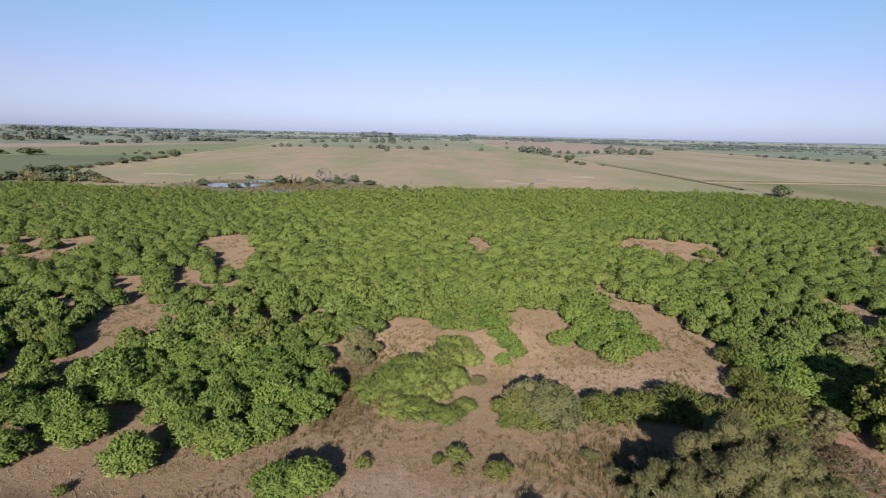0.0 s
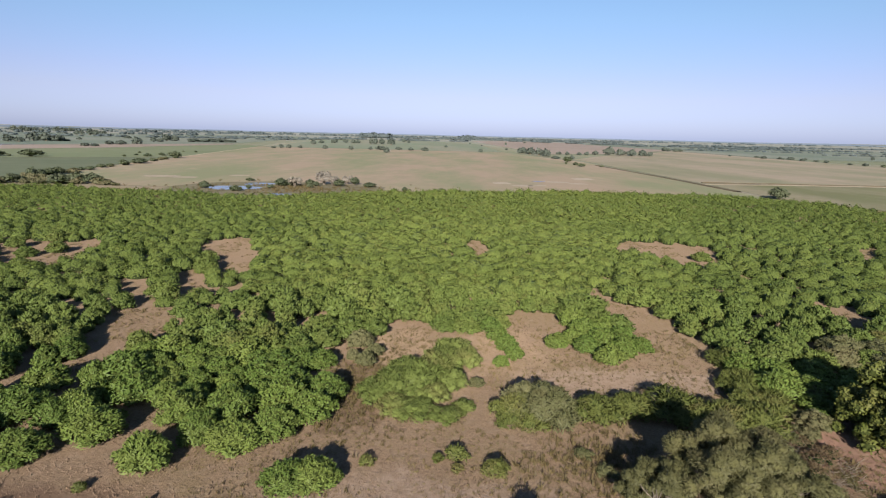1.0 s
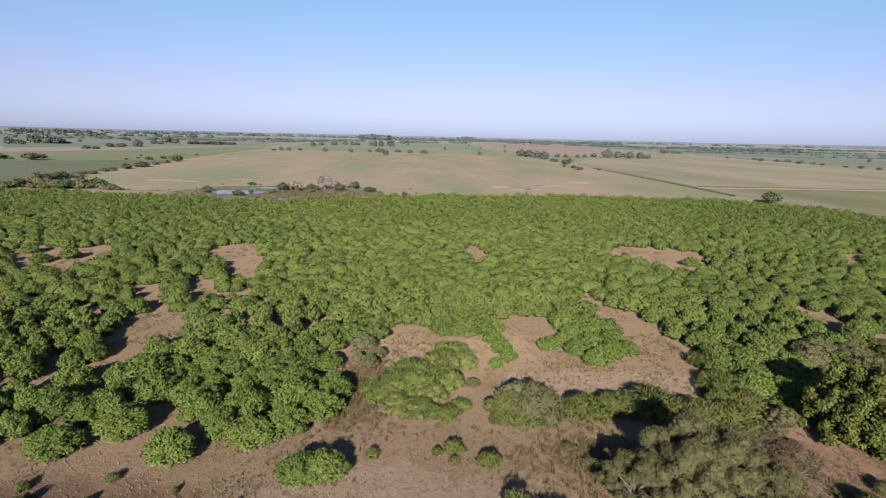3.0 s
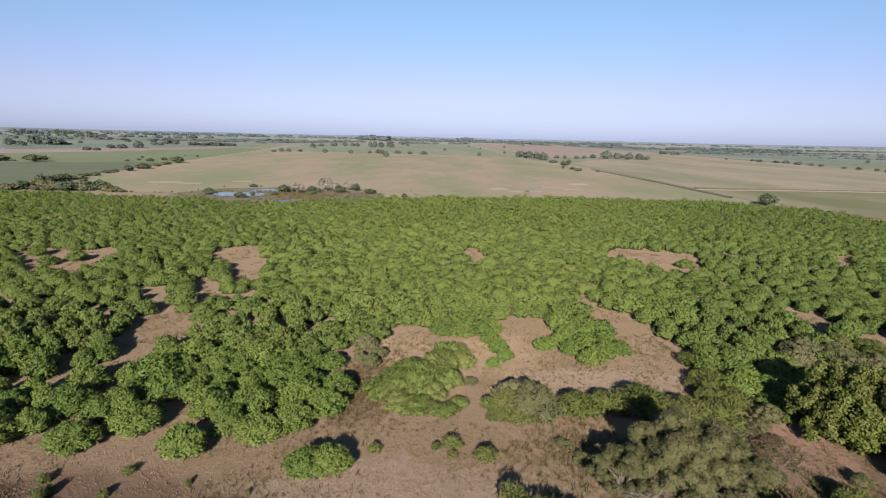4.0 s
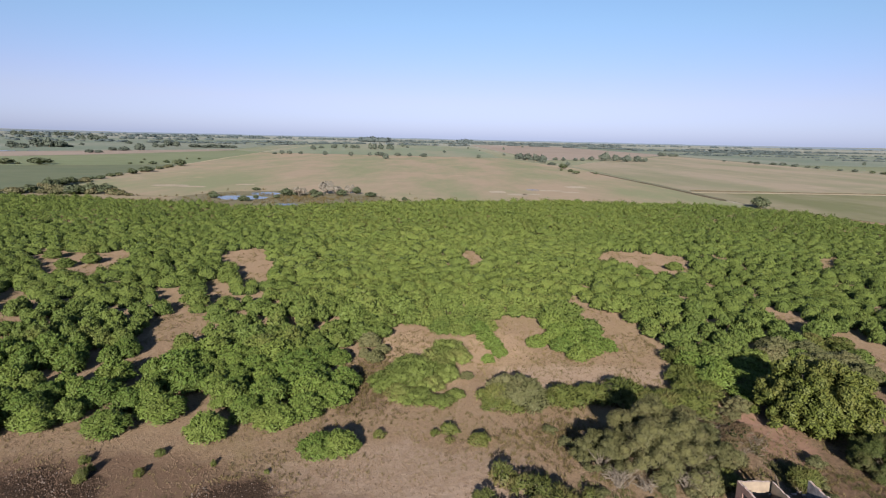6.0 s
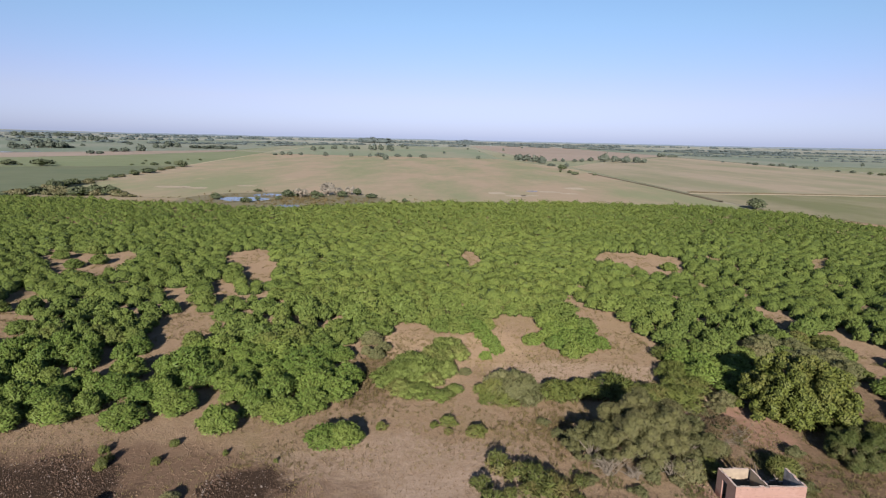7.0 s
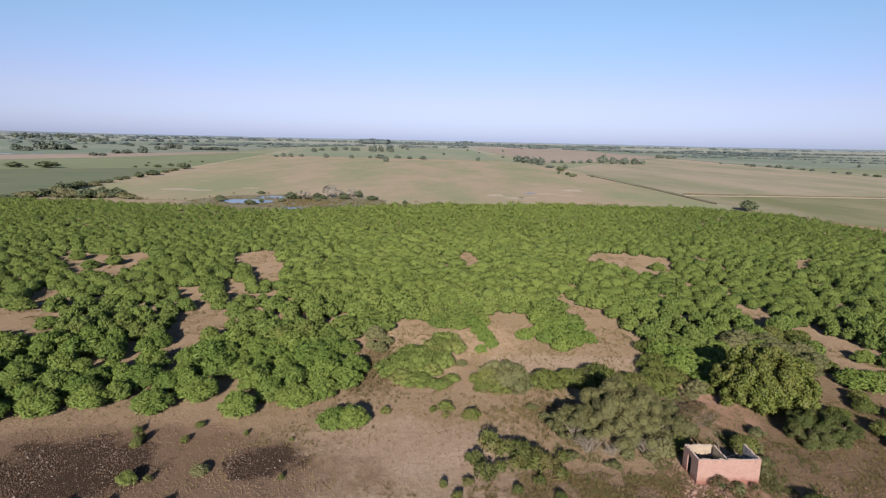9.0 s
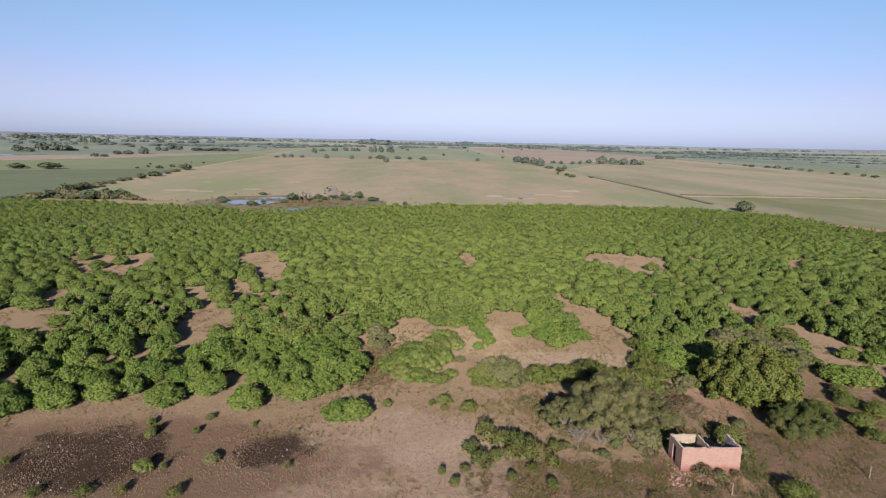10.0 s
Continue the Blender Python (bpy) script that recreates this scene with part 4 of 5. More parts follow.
for group_of, kind in ((FRONT, "green"), (WAYSIDE, "green"), (LOOSE, "scrub"), (SPREAD, "lime"), (MIDDLE[:9], "scrub"), (MIDDLE[9:], "green"), (ISLAND, "bushy"), (LEAFY, "scrub"), (SHADED, "green"), (LONE, "green"), ([(-28.4, 25.0, 2.3, 1.7)], "lime"), (DULL, "grey"), (LOW, "rank"), (RIGHT, "green"), (EASTERN[:3], "green"), (EASTERN[3:], "scrub"), (NEAR_RUIN, "fuzzy"), (BARE, "twiggy")):
    for x, y, w, h in group_of:
        shrub(x, y, w, h, kind)
        placed.append((x, y, w / 2))

# clearings in the thicket: round ones as x, y, half-lengths, turn in degrees; the others by their corners
CLEAR = [(-50, 89, 7, 2.6, -65), (-17.5, 73, 2.2, 3, 0), (41, 43, 8, 6, 0), (17, 150, 3, 2, 0)]
HOLLOW = [(-13.5, 52), (-12.6, 59), (-12.1, 64.4), (-9.2, 63.8), (-7.6, 66), (-6.1, 72.6), (-3.2, 75.4), (-0.8, 72.2), (2.6, 70.6), (4.6, 73), (6, 75.6), (9.1, 79), (13.6, 81.4), (16.5, 79.3), (17.5, 77.5), (22.5, 77), (24.6, 85.7), (27, 96), (28.3, 87), (31.2, 82.5), (33, 78.3), (32.3, 72.6), (33.3, 68.8), (33.6, 65.4), (34.4, 62.5), (33.8, 59.2), (32.5, 54), (31, 46), (-13, 46)]
WEST_GAPS = [
    [(-47, 75), (-46, 78), (-44, 80.5), (-39.5, 80.5), (-35, 70), (-37.5, 67), (-37, 62), (-34.5, 57), (-39, 53.5), (-42, 56), (-40.5, 61), (-43.5, 66), (-43, 70)],
    [(-98.5, 121), (-95.5, 128), (-86, 126.5), (-79, 133), (-74, 122), (-72.9, 111), (-73.7, 103), (-84, 105)],
    [(-55.5, 127.6), (-51.9, 137), (-45.8, 136), (-37.5, 110), (-35.6, 99.7), (-38.5, 99.4), (-44, 107.7), (-50.5, 115.6)],
    [(-47.5, 101), (-47.8, 109), (-38.9, 89.5), (-38.7, 85.9), (-41.7, 85.6)],
    [(-79.8, 75.9), (-74.4, 77), (-65.8, 73.5), (-58.4, 61.4), (-63, 59.7), (-68.7, 61.5), (-84, 66)],
    [(-78.9, 83.6), (-80.6, 88.6), (-78.5, 93.4), (-72.8, 84.1), (-70.1, 74.1), (-76, 76)]]
EAST_GAPS = [
    [(44.5, 144.4), (52.7, 143.6), (65.9, 138.3), (63, 128), (59, 116), (50, 117), (44, 124), (39, 129)],
    [(72.9, 141.5), (80.6, 138.2), (73, 131), (66, 132)],
    [(62.8, 91.2), (64.7, 86.8), (63.2, 79.2), (57.4, 73.6), (56.1, 76.9)],
    [(64.6, 66.2), (69.8, 67.7), (67.8, 58.9), (62.5, 52.6), (57.1, 52.3), (59.5, 58.9)],
    [(101.9, 138.9), (110.8, 144.7), (97, 124), (91.3, 120.7)],
    [(47.4, 82.9), (48.5, 82.2), (44.3, 72.9), (43.7, 76)],
    [(6.6, 139), (9.3, 142), (9.8, 131), (9.2, 122), (7.4, 120), (6.6, 130)]]
GAPS = [np.array(q, float) for q in [HOLLOW] + WEST_GAPS + EAST_GAPS]
EDGE_X = [-200, -60, -50, -42, -36, -30, -22, -17, -13, -10.5, -9, 0, 27, 31, 36, 44, 50, 56, 64, 70, 78, 100, 220]
EDGE_Y = [30, 37, 41, 46, 49, 49, 49, 51, 53, 52, 50, 50, 52, 58, 64, 62, 62, 68, 70, 66, 56, 44, 30]
BACK_X = [-230, -155, -107, -64, -34, 0, 63, 121, 145, 162, 167, 172, 260]
BACK_Y = [244, 242, 227, 225, 243, 258, 270, 271, 260, 240, 209, 190, 120]


def in_gap(x, y, q, grow):
    """Whether a point lies in a gap with these corners, or nearer than grow to it."""
    if not (q[:, 0].min() - grow < x < q[:, 0].max() + grow and q[:, 1].min() - grow < y < q[:, 1].max() + grow):
        return False
    n = np.roll(q, -1, axis=0)
    cross = (q[:, 1] > y) != (n[:, 1] > y)
    at = q[:, 0] + (y - q[:, 1]) * (n[:, 0] - q[:, 0]) / np.where(n[:, 1] == q[:, 1], 1e-9, n[:, 1] - q[:, 1])
    if (cross & (x < at)).sum() % 2:
        return True
    d, p = n - q, np.array([x, y]) - q
    k = np.clip((p * d).sum(1) / (d * d).sum(1), 0, 1)
    return bool((np.linalg.norm(p - d * k[:, None], axis=1) < grow).any())


def cleared(x, y, grow=0.0):
    for cx, cy, a, b, deg in CLEAR:
        w = radians(deg)
        u, v = (x - cx) * math.cos(w) + (y - cy) * math.sin(w), -(x - cx) * math.sin(w) + (y - cy) * math.cos(w)
        if (u / (a + grow)) ** 2 + (v / (b + grow)) ** 2 < 1:
            return True
    return any(in_gap(x, y, q, grow) for q in GAPS)


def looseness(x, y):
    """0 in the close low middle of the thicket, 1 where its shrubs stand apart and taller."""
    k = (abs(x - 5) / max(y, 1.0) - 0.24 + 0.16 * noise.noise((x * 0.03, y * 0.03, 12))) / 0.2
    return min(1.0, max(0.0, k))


fill = []
taken = {}
for x, y, w in placed:
    taken.setdefault((int(x // 7), int(y // 7)), []).append((x, y, 2 * w))
for y, side in zip(36 + 232 * np.sqrt(rng.random(70000)), rng.uniform(-1, 1, 70000)):
    x = side * (0.78 * (y + 28) + 5)
    loose = looseness(x, y)
    w = (3.0 + 3.4 * rng.random() ** 1.4) * (1.0 - 0.2 * loose * (y > 66))
    if not np.interp(x, EDGE_X, EDGE_Y) < y < np.interp(x, BACK_X, BACK_Y) or cleared(x, y, (0.17 if abs(x) > 36 else 0.29) * w):
        continue
    near = [q for a in (-1, 0, 1) for b in (-1, 0, 1) for q in taken.get((int(x // 7) + a, int(y // 7) + b), [])]
    if any((x - q[0]) ** 2 + (y - q[1]) ** 2 < ((0.315 + 0.07 * loose if y > 66 else 0.265) * (w + q[2])) ** 2 for q in near):
        continue
    taken.setdefault((int(x // 7), int(y // 7)), []).append((x, y, w))
    if rng.random() < 0.006 + 0.03 * loose:
        continue
    swell = 1.0 + 0.38 * noise.noise((x * 0.045, y * 0.045, 2)) + 0.2 * noise.noise((x * 0.13, y * 0.13, 5))
    fill.append((x, y, w, min(3.8, (1.45 + w * rng.uniform(0.2, 0.28)) * swell * (1.0 + 0.12 * loose))))
fill.sort(key=lambda q: q[1])
NEAR_LIMIT, LOW_LIMIT = 80.0, 65.0
for x, y, w, h in fill:
    if y < LOW_LIMIT:
        shrub(x, y, w, h, "grey" if rng.random() < 0.012 else "green")


def thicket(name, plants, crowns, leaf, label, category="thicket", solid=False, heart=None, span=3.45):
    """Many shrubs as one mass: crowns are (verts, leaf faces, core faces) 4 m wide and 2.55 m high."""
    vs, lf, cf, bf, tones, ns, k = [], [], [], [], [], [], 0
    for x, y, w, h in plants:
        v, f, c, soft = crowns[rng.integers(len(crowns))]
        # low core faces get the near-black material, shade painted at the shrubs' feet
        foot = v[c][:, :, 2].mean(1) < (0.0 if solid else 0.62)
        a, s, u = rng.uniform(0, math.tau), w / span, h / 2.55
        ca, sa = math.cos(a) * s, math.sin(a) * s
        vs.append(np.stack([v[:, 0] * ca - v[:, 1] * sa + x, v[:, 0] * sa + v[:, 1] * ca + y, v[:, 2] * u - 0.05], 1))
        ns.append(np.stack([soft[:, 0] * math.cos(a) - soft[:, 1] * math.sin(a), soft[:, 0] * math.sin(a) + soft[:, 1] * math.cos(a), soft[:, 2]], 1))
        lf.append(f + k)
        cf.append(c[~foot] + k)
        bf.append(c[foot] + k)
        # random tone, plus painted light: brighter middle, darker sides of the thicket
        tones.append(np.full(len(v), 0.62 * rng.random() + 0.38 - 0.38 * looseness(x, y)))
        k += len(v)
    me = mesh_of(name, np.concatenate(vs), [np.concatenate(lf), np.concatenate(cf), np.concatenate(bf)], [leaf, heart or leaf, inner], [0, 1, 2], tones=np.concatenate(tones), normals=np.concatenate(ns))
    return tagged(new(name, me), label, category, kind="stuff")


MID_CROWNS = [canopy_crown(rng, 440, 0.33, 0.13, 2, 5, 0.09) for i in range(12)]
FAR_CROWNS = [canopy_crown(rng, 140, 0.45, 0.19, 2, 4, 0.09) for i in range(14)]
REMOTE_CROWNS = [canopy_crown(rng, 66, 0.55, 0.26, 1, 3, 0.07) for i in range(14)]
WOOD_CROWNS = [crown(rng, shrub_lobes(rng, 1, 1, (0.5, 0.8)), 10, 1.0, 0.6, 0.97) for i in range(6)]
HALF_CROWNS = [crown(rng, shrub_lobes(rng, 8, 12, (0.36, 0.52)), 520, 0.4, 0.14, 0.9, 1, -0.5, 0.0, 0.8, 0.8, 1, 0.35) for i in range(10)]
half_leaf = foliage("half_leaf", (0.106, 0.158, 0.045), (0.216, 0.27, 0.077), LEAF_DRY, False, 0.2, dryness=0.09)
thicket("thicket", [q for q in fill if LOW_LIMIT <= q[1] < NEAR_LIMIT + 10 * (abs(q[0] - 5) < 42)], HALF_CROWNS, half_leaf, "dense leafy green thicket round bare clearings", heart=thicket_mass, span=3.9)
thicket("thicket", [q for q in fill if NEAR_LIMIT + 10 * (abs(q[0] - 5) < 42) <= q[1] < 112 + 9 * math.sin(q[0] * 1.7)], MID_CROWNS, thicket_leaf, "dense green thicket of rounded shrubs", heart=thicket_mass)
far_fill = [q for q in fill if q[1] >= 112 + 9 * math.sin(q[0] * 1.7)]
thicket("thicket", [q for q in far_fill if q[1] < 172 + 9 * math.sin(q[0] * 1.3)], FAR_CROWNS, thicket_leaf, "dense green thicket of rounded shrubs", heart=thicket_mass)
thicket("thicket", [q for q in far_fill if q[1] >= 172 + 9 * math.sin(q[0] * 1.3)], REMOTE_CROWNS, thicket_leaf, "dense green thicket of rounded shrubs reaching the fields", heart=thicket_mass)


# ---------------------------------------------------------------- the larger trees
def big_tree():
    lobes = []
    for i in range(210):
        up = 1 - (i + 0.5) / 210
        a, side = i * 2.39996 + rng.uniform(-0.15, 0.15), math.sqrt(1 - up * up)
        k = rng.uniform(0.78, 1.1) * (1 + 0.16 * noise.noise((math.cos(a) * side * 2.1, math.sin(a) * side * 2.1, up * 2.1 + 4)))
        q = rng.uniform(0.42, 0.82)
        lobes.append((6.0 * side * math.cos(a) * k, 5.2 * side * math.sin(a) * k, max(0.5, 0.5 + 5.9 * up ** 0.85 * k), q, q * rng.uniform(0.8, 1.15)))
    lobes.insert(0, (0, 0, 2.2, 4.7, 3.6))
    v, f, c, soft = crown(rng, lobes, 24000, 0.3, 0.17, 0.86, 1, -0.6, 0.0, 0.25, 0.6, 2)
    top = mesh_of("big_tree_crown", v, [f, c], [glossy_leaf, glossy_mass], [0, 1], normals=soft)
    tv, tf = stems(rng, 5, 3.5, 5.4, 0.32, 8)
    e = new("broadleaf_tree")
    part("trunk", mesh_of("big_tree_trunk", tv, [tf], [bark], smooth=True), e)
    part("crown", top, e, "glossy dark foliage with yellow-green clusters")
    e.location = (42.6, 45.6, 0)
    return tagged(e, "large rounded tree with glossy dark and yellow-green leaves", "tree")


def feathery_tree(x, y, w, h, n, count, leaf=olive_leaf, mass=olive_mass, skirt=3.4, stem=pale_bark, label="spreading olive-grey tree with feathery leaves and pale stems"):
    lobes = []
    for i in range(max(4, int(w * 1.1))):
        a, q = i * 2.4 + rng.uniform(-0.4, 0.4), w * 0.35 * math.sqrt((i + 0.3) / (w * 1.1))
        cx, cy, tall = q * math.cos(a), q * math.sin(a), h * rng.uniform(0.72, 1.0) * (1 - 0.9 * (q / w) ** 2)
        for j in range(max(4, count // 6)):
            b, g = rng.uniform(0, math.tau), rng.random() ** 0.6
            size = w * rng.uniform(0.05, 0.085)
            lobes.append((cx + math.cos(b) * g * w * 0.17, cy + math.sin(b) * g * w * 0.17, max(size * 0.6, tall - size - g * g * tall * rng.uniform(0.3, 0.75)), size, size * 0.85))
    for i in range(int(w * skirt)):
        a, q, size = rng.uniform(0, math.tau), w * rng.uniform(0.3, 0.47), w * rng.uniform(0.05, 0.08)
        lobes.append((math.cos(a) * q, math.sin(a) * q, rng.uniform(0.1, 0.42) * h, size, size))
    v, f, c, soft = crown(rng, lobes, int(n * 1.2), 0.3, 0.042, 0.84, 1, -0.7, 0.25, 0.8, 0.9, whole=0.45)
    top = mesh_of("feathery_crown", v, [f, c], [leaf, mass], [0, 1], normals=soft)
    tv, tf = stems(rng, 22, w * 0.3, h * 0.5, 0.06, 4)
    e = new("feathery_tree")
    part("trunk", mesh_of("feathery_trunk", tv, [tf], [stem], smooth=True), e, "several leaning stems")
    part("crown", top, e)
    e.location = (x, y, 0)
    return tagged(e, label, "tree")


big_tree()
feathery_tree(20.8, 35.4, 9.8, 7.0, 33000, 110)
feathery_tree(15.8, 35.4, 5.6, 4.2, 10000, 64)
feathery_tree(26.0, 36.4, 6.0, 3.6, 9000, 56)
feathery_tree(43.2, 36.2, 7.0, 3.9, 19000, 40, deep_leaf, deep_mass, 11, bark, "low dark green tree with drooping fine foliage")
feathery_tree(47.0, 37.4, 4.6, 2.9, 7000, 30, deep_leaf, deep_mass, 10, bark, "low dark green bush with drooping fine foliage")

# ---------------------------------------------------------------- trees of the fields
FIELD_TREES = []
for i in range(4):
    lobes = [(0, 0, 1.2, 1.4, 1.1)] + [(math.cos(a) * 1.1, math.sin(a) * 1.1, rng.uniform(0.8, 1.5), rng.uniform(0.6, 0.9), rng.uniform(0.5, 0.8)) for a in rng.uniform(0, math.tau, 6)] + [(rng.uniform(-0.5, 0.5), rng.uniform(-0.5, 0.5), 1.9, 0.7, 0.6)]
    FIELD_TREES.append(template("field_tree", rng, lobes, 260, 0.55, 0.3, far_leaf, bark, (3, 0.6, 1.0, 0.12)))
hedge_leaf = foliage("hedge_leaf", (0.11, 0.11, 0.065), (0.19, 0.178, 0.11), (0.16, 0.125, 0.08), True, 0.15, 0.1)
HEDGE_BUSHES = []
for i in range(3):
    HEDGE_BUSHES.append(template("hedge_bush", rng, scrub_lobes(rng, 12), 420, 0.55, 0.24, hedge_leaf, bark, (4, 0.6, 1.0, 0.1), core=0.8))
GREY_TREES = []
for i in range(2):
    lobes = [(math.cos(a) * 0.9, math.sin(a) * 0.9, rng.uniform(0.9, 1.6), rng.uniform(0.6, 0.9), rng.uniform(0.5, 0.8)) for a in rng.uniform(0, math.tau, 8)]
    GREY_TREES.append(template("grey_tree", rng, lobes, 620, 0.6, 0.1, bare_twig, pale_bark, (7, 1.0, 1.8, 0.09), core=0.72, heart=pale_bark))

# trees past y 700: haze is put into the grey-blue leaf colour
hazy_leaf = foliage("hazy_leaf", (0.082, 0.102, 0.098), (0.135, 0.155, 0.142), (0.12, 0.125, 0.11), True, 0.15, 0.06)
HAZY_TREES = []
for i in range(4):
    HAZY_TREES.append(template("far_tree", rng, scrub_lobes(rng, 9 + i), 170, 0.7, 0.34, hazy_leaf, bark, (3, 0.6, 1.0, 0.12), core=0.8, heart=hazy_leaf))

HEDGE = [(-203, 259, 12, 4), (-186, 266, 12, 5), (-179, 268, 11, 4), (-171, 267, 10, 5), (-158, 264, 10, 4), (-194, 270, 9, 5), (-205, 285, 10, 4), (-209, 305, 9, 4), (-215, 336, 8, 3), (-207, 250, 11, 2), (-200, 257, 8, 3), (-197, 263, 11, 4), (-199, 278, 7, 6), (-183, 260, 8, 3), (-175, 262, 13, 4), (-168, 264, 9, 4), (-162, 265, 9, 5), (-154, 262, 8, 3), (-211, 314, 10, 4), (-210, 327, 9, 3), (-207, 296, 6, 4), (-190, 262, 8, 3), (-149, 260, 5, 2)]
FENCE_ROW = [(-218, 347, 5, 2), (-224, 377, 5, 2), (-224, 388, 5, 2), (-222, 401, 8, 4), (-224, 428, 13, 4), (-232, 463, 7, 3), (-236, 488, 9, 3), (-239, 516, 11, 6), (-289, 525, 4, 2), (-290, 548, 4, 2), (-272, 533, 8, 3), (-270, 557, 7, 3), (-314, 601, 4, 2), (-278, 652, 4, 2), (-295, 659, 3, 2)]
FENCE_ROW += [(-217 - 24 * k + 3 * math.sin(k * 60), 346 + 172 * k, 3.5 + 2.5 * abs(math.sin(k * 47)), 1.3 + 1.2 * abs(math.sin(k * 31))) for k in np.linspace(0.03, 0.97, 16)]
WEST = [(-375, 485, 16, 5), (-366, 489, 4, 2), (-347, 488, 21, 6), (-470, 776, 25, 6), (-502, 874, 19, 7), (-490, 885, 23, 7), (-486, 926, 23, 13), (-542, 1104, 28, 10), (-562, 1207, 38, 17), (-488, 1170, 57, 8), (-464, 1198, 47, 8), (-738, 1366, 21, 7), (-681, 987, 47, 17), (-666, 905, 36, 13), (-662, 1011, 40, 6), (-1124, 1809, 28, 19), (-1057, 1768, 46, 22), (-1758, 2696, 70, 23), (-1725, 2378, 69, 25), (-1735, 2475, 57, 19), (-710, 1139, 11, 6)]
NORTH = [(-259, 884, 10, 4), (-249, 891, 11, 7), (-239, 899, 12, 7), (-225, 909, 10, 5), (-181, 884, 11, 8), (-142, 884, 11, 7), (-115, 903, 9, 6), (-101, 912, 23, 8), (-79, 786, 13, 9), (-74, 931, 15, 6), (-54, 918, 12, 6), (-32, 905, 14, 7), (56, 911, 10, 7), (114, 1093, 9, 5), (-267, 1187, 16, 12), (-283, 1348, 16, 8), (-259, 1375, 20, 12), (-247, 1462, 21, 10), (-216, 1426, 28, 10), (-164, 1350, 24, 16), (-148, 1367, 19, 16), (-123, 1332, 23, 17)]
NORTH += [(-127, 1795, 14, 12), (-102, 1638, 13, 8), (88, 1422, 6, 4), (70, 1673, 7, 7), (167, 1625, 8, 10), (303, 2247, 13, 7), (1, 1196, 9, 6)]
GROVE = [(117, 900, 20, 12), (125, 860, 21, 12), (132, 824, 20, 11), (136, 789, 16, 12), (134, 708, 16, 4), (129, 617, 11, 6), (124, 555, 6, 3), (119, 572, 3, 3), (152, 702, 8, 6), (124, 529, 8, 3), (172, 887, 12, 5), (181, 870, 9, 6), (202, 882, 11, 5), (215, 889, 11, 6), (237, 923, 15, 7), (255, 910, 22, 15), (268, 896, 20, 12), (281, 883, 21, 12), (299, 892, 18, 12), (313, 899, 14, 8), (142, 527, 5, 2)]
EAST_ROW = [(493, 1016, 8, 3), (508, 957, 11, 4), (495, 911, 13, 5), (516, 902, 13, 4), (523, 887, 16, 5), (507, 829, 12, 6), (519, 819, 11, 3), (512, 786, 9, 4), (506, 730, 9, 3), (508, 707, 10, 4), (505, 672, 8, 3), (708, 972, 9, 7), (503, 651, 9, 3), (516, 1298, 25, 8), (501, 1326, 26, 10)]
POND_TREES = [(-78, 274, 7, 4), (-74, 280, 6, 4), (-66, 284, 5, 3), (-51, 280, 6, 3.5), (-45, 290, 5, 4), (-62, 278, 4, 2.5), (-90, 248, 6, 2.6), (-79, 262, 4, 2), (-112, 268, 5, 2.4), (-101, 300, 5, 1.8), (-75, 279, 8, 3), (-77, 276, 5, 2), (-63, 270, 4, 2), (-36, 279, 7, 2.5), (-18, 264, 3, 2), (-1, 262, 5, 2), (-108, 260, 5, 2), (-88, 259, 3, 2), (156, 268, 11, 5.2)]
DEAD = [(-71, 274, 8, 4.5), (-60, 288, 9, 6.5), (-55, 284, 8, 5), (-49, 293, 6, 4.5)]
for rows_of, label in ((HEDGE, "olive-brown hedge tree beside the thicket"), (FENCE_ROW, "dark bush in a field hedgerow"), (WEST, "dark broad clump of trees among green fields"), (NORTH, "lone dark tree in open pasture"), (GROVE, "dark green tree of a small grove"), (EAST_ROW, "dark bush along a far field border"), (POND_TREES, "dark green tree near a shallow pond")):
    for x, y, w, h in rows_of:
        for k in range(1 if w < 24 else 2 + int(w > 40)):
            cut = 1 if w < 24 else 0.62
            brown = (rows_of is HEDGE and rng.random() < 0.6) or (rows_of is FENCE_ROW and rng.random() < 0.4)
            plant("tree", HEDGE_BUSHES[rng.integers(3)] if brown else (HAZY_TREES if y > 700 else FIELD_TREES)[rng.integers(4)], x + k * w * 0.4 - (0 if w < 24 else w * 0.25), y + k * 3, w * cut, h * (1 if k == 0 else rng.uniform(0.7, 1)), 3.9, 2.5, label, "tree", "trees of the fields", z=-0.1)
for x, y, w, h in DEAD:
    plant("dead_tree", GREY_TREES[rng.integers(2)], x, y, w, h, 3.6, 2.3, "grey leafless tree standing beside a shallow pond", "tree", "dead trees at the pond", z=-0.05)

# distant belts of woods: x0, y0, x1, y1, depth, number, height
BELTS = [(-2600, 2600, -300, 3600, 500, 170, 16), (-1900, 1900, -900, 2300, 300, 60, 13), (-410, 3000, -300, 3000, 60, 12, 34), (100, 3300, 160, 3300, 60, 7, 36), (-300, 3100, 900, 3000, 90, 260, 17), (300, 2700, 1100, 1800, 40, 110, 9), (560, 1500, 1300, 1500, 60, 70, 5), (700, 1700, 2200, 2100, 60, 110, 6), (800, 1250, 1500, 1350, 30, 60, 4), (650, 2000, 2000, 2600, 80, 110, 8), (-900, 3600, 3600, 3800, 800, 260, 18), (-3400, 3300, -900, 3900, 600, 160, 22)]
BELTS += [(1000, 2600, 3200, 2500, 150, 150, 10), (-1300, 1500, -500, 1700, 250, 50, 9), (-700, 2000, 100, 2300, 300, 45, 10), (-500, 1500, -330, 2300, 120, 25, 8)]


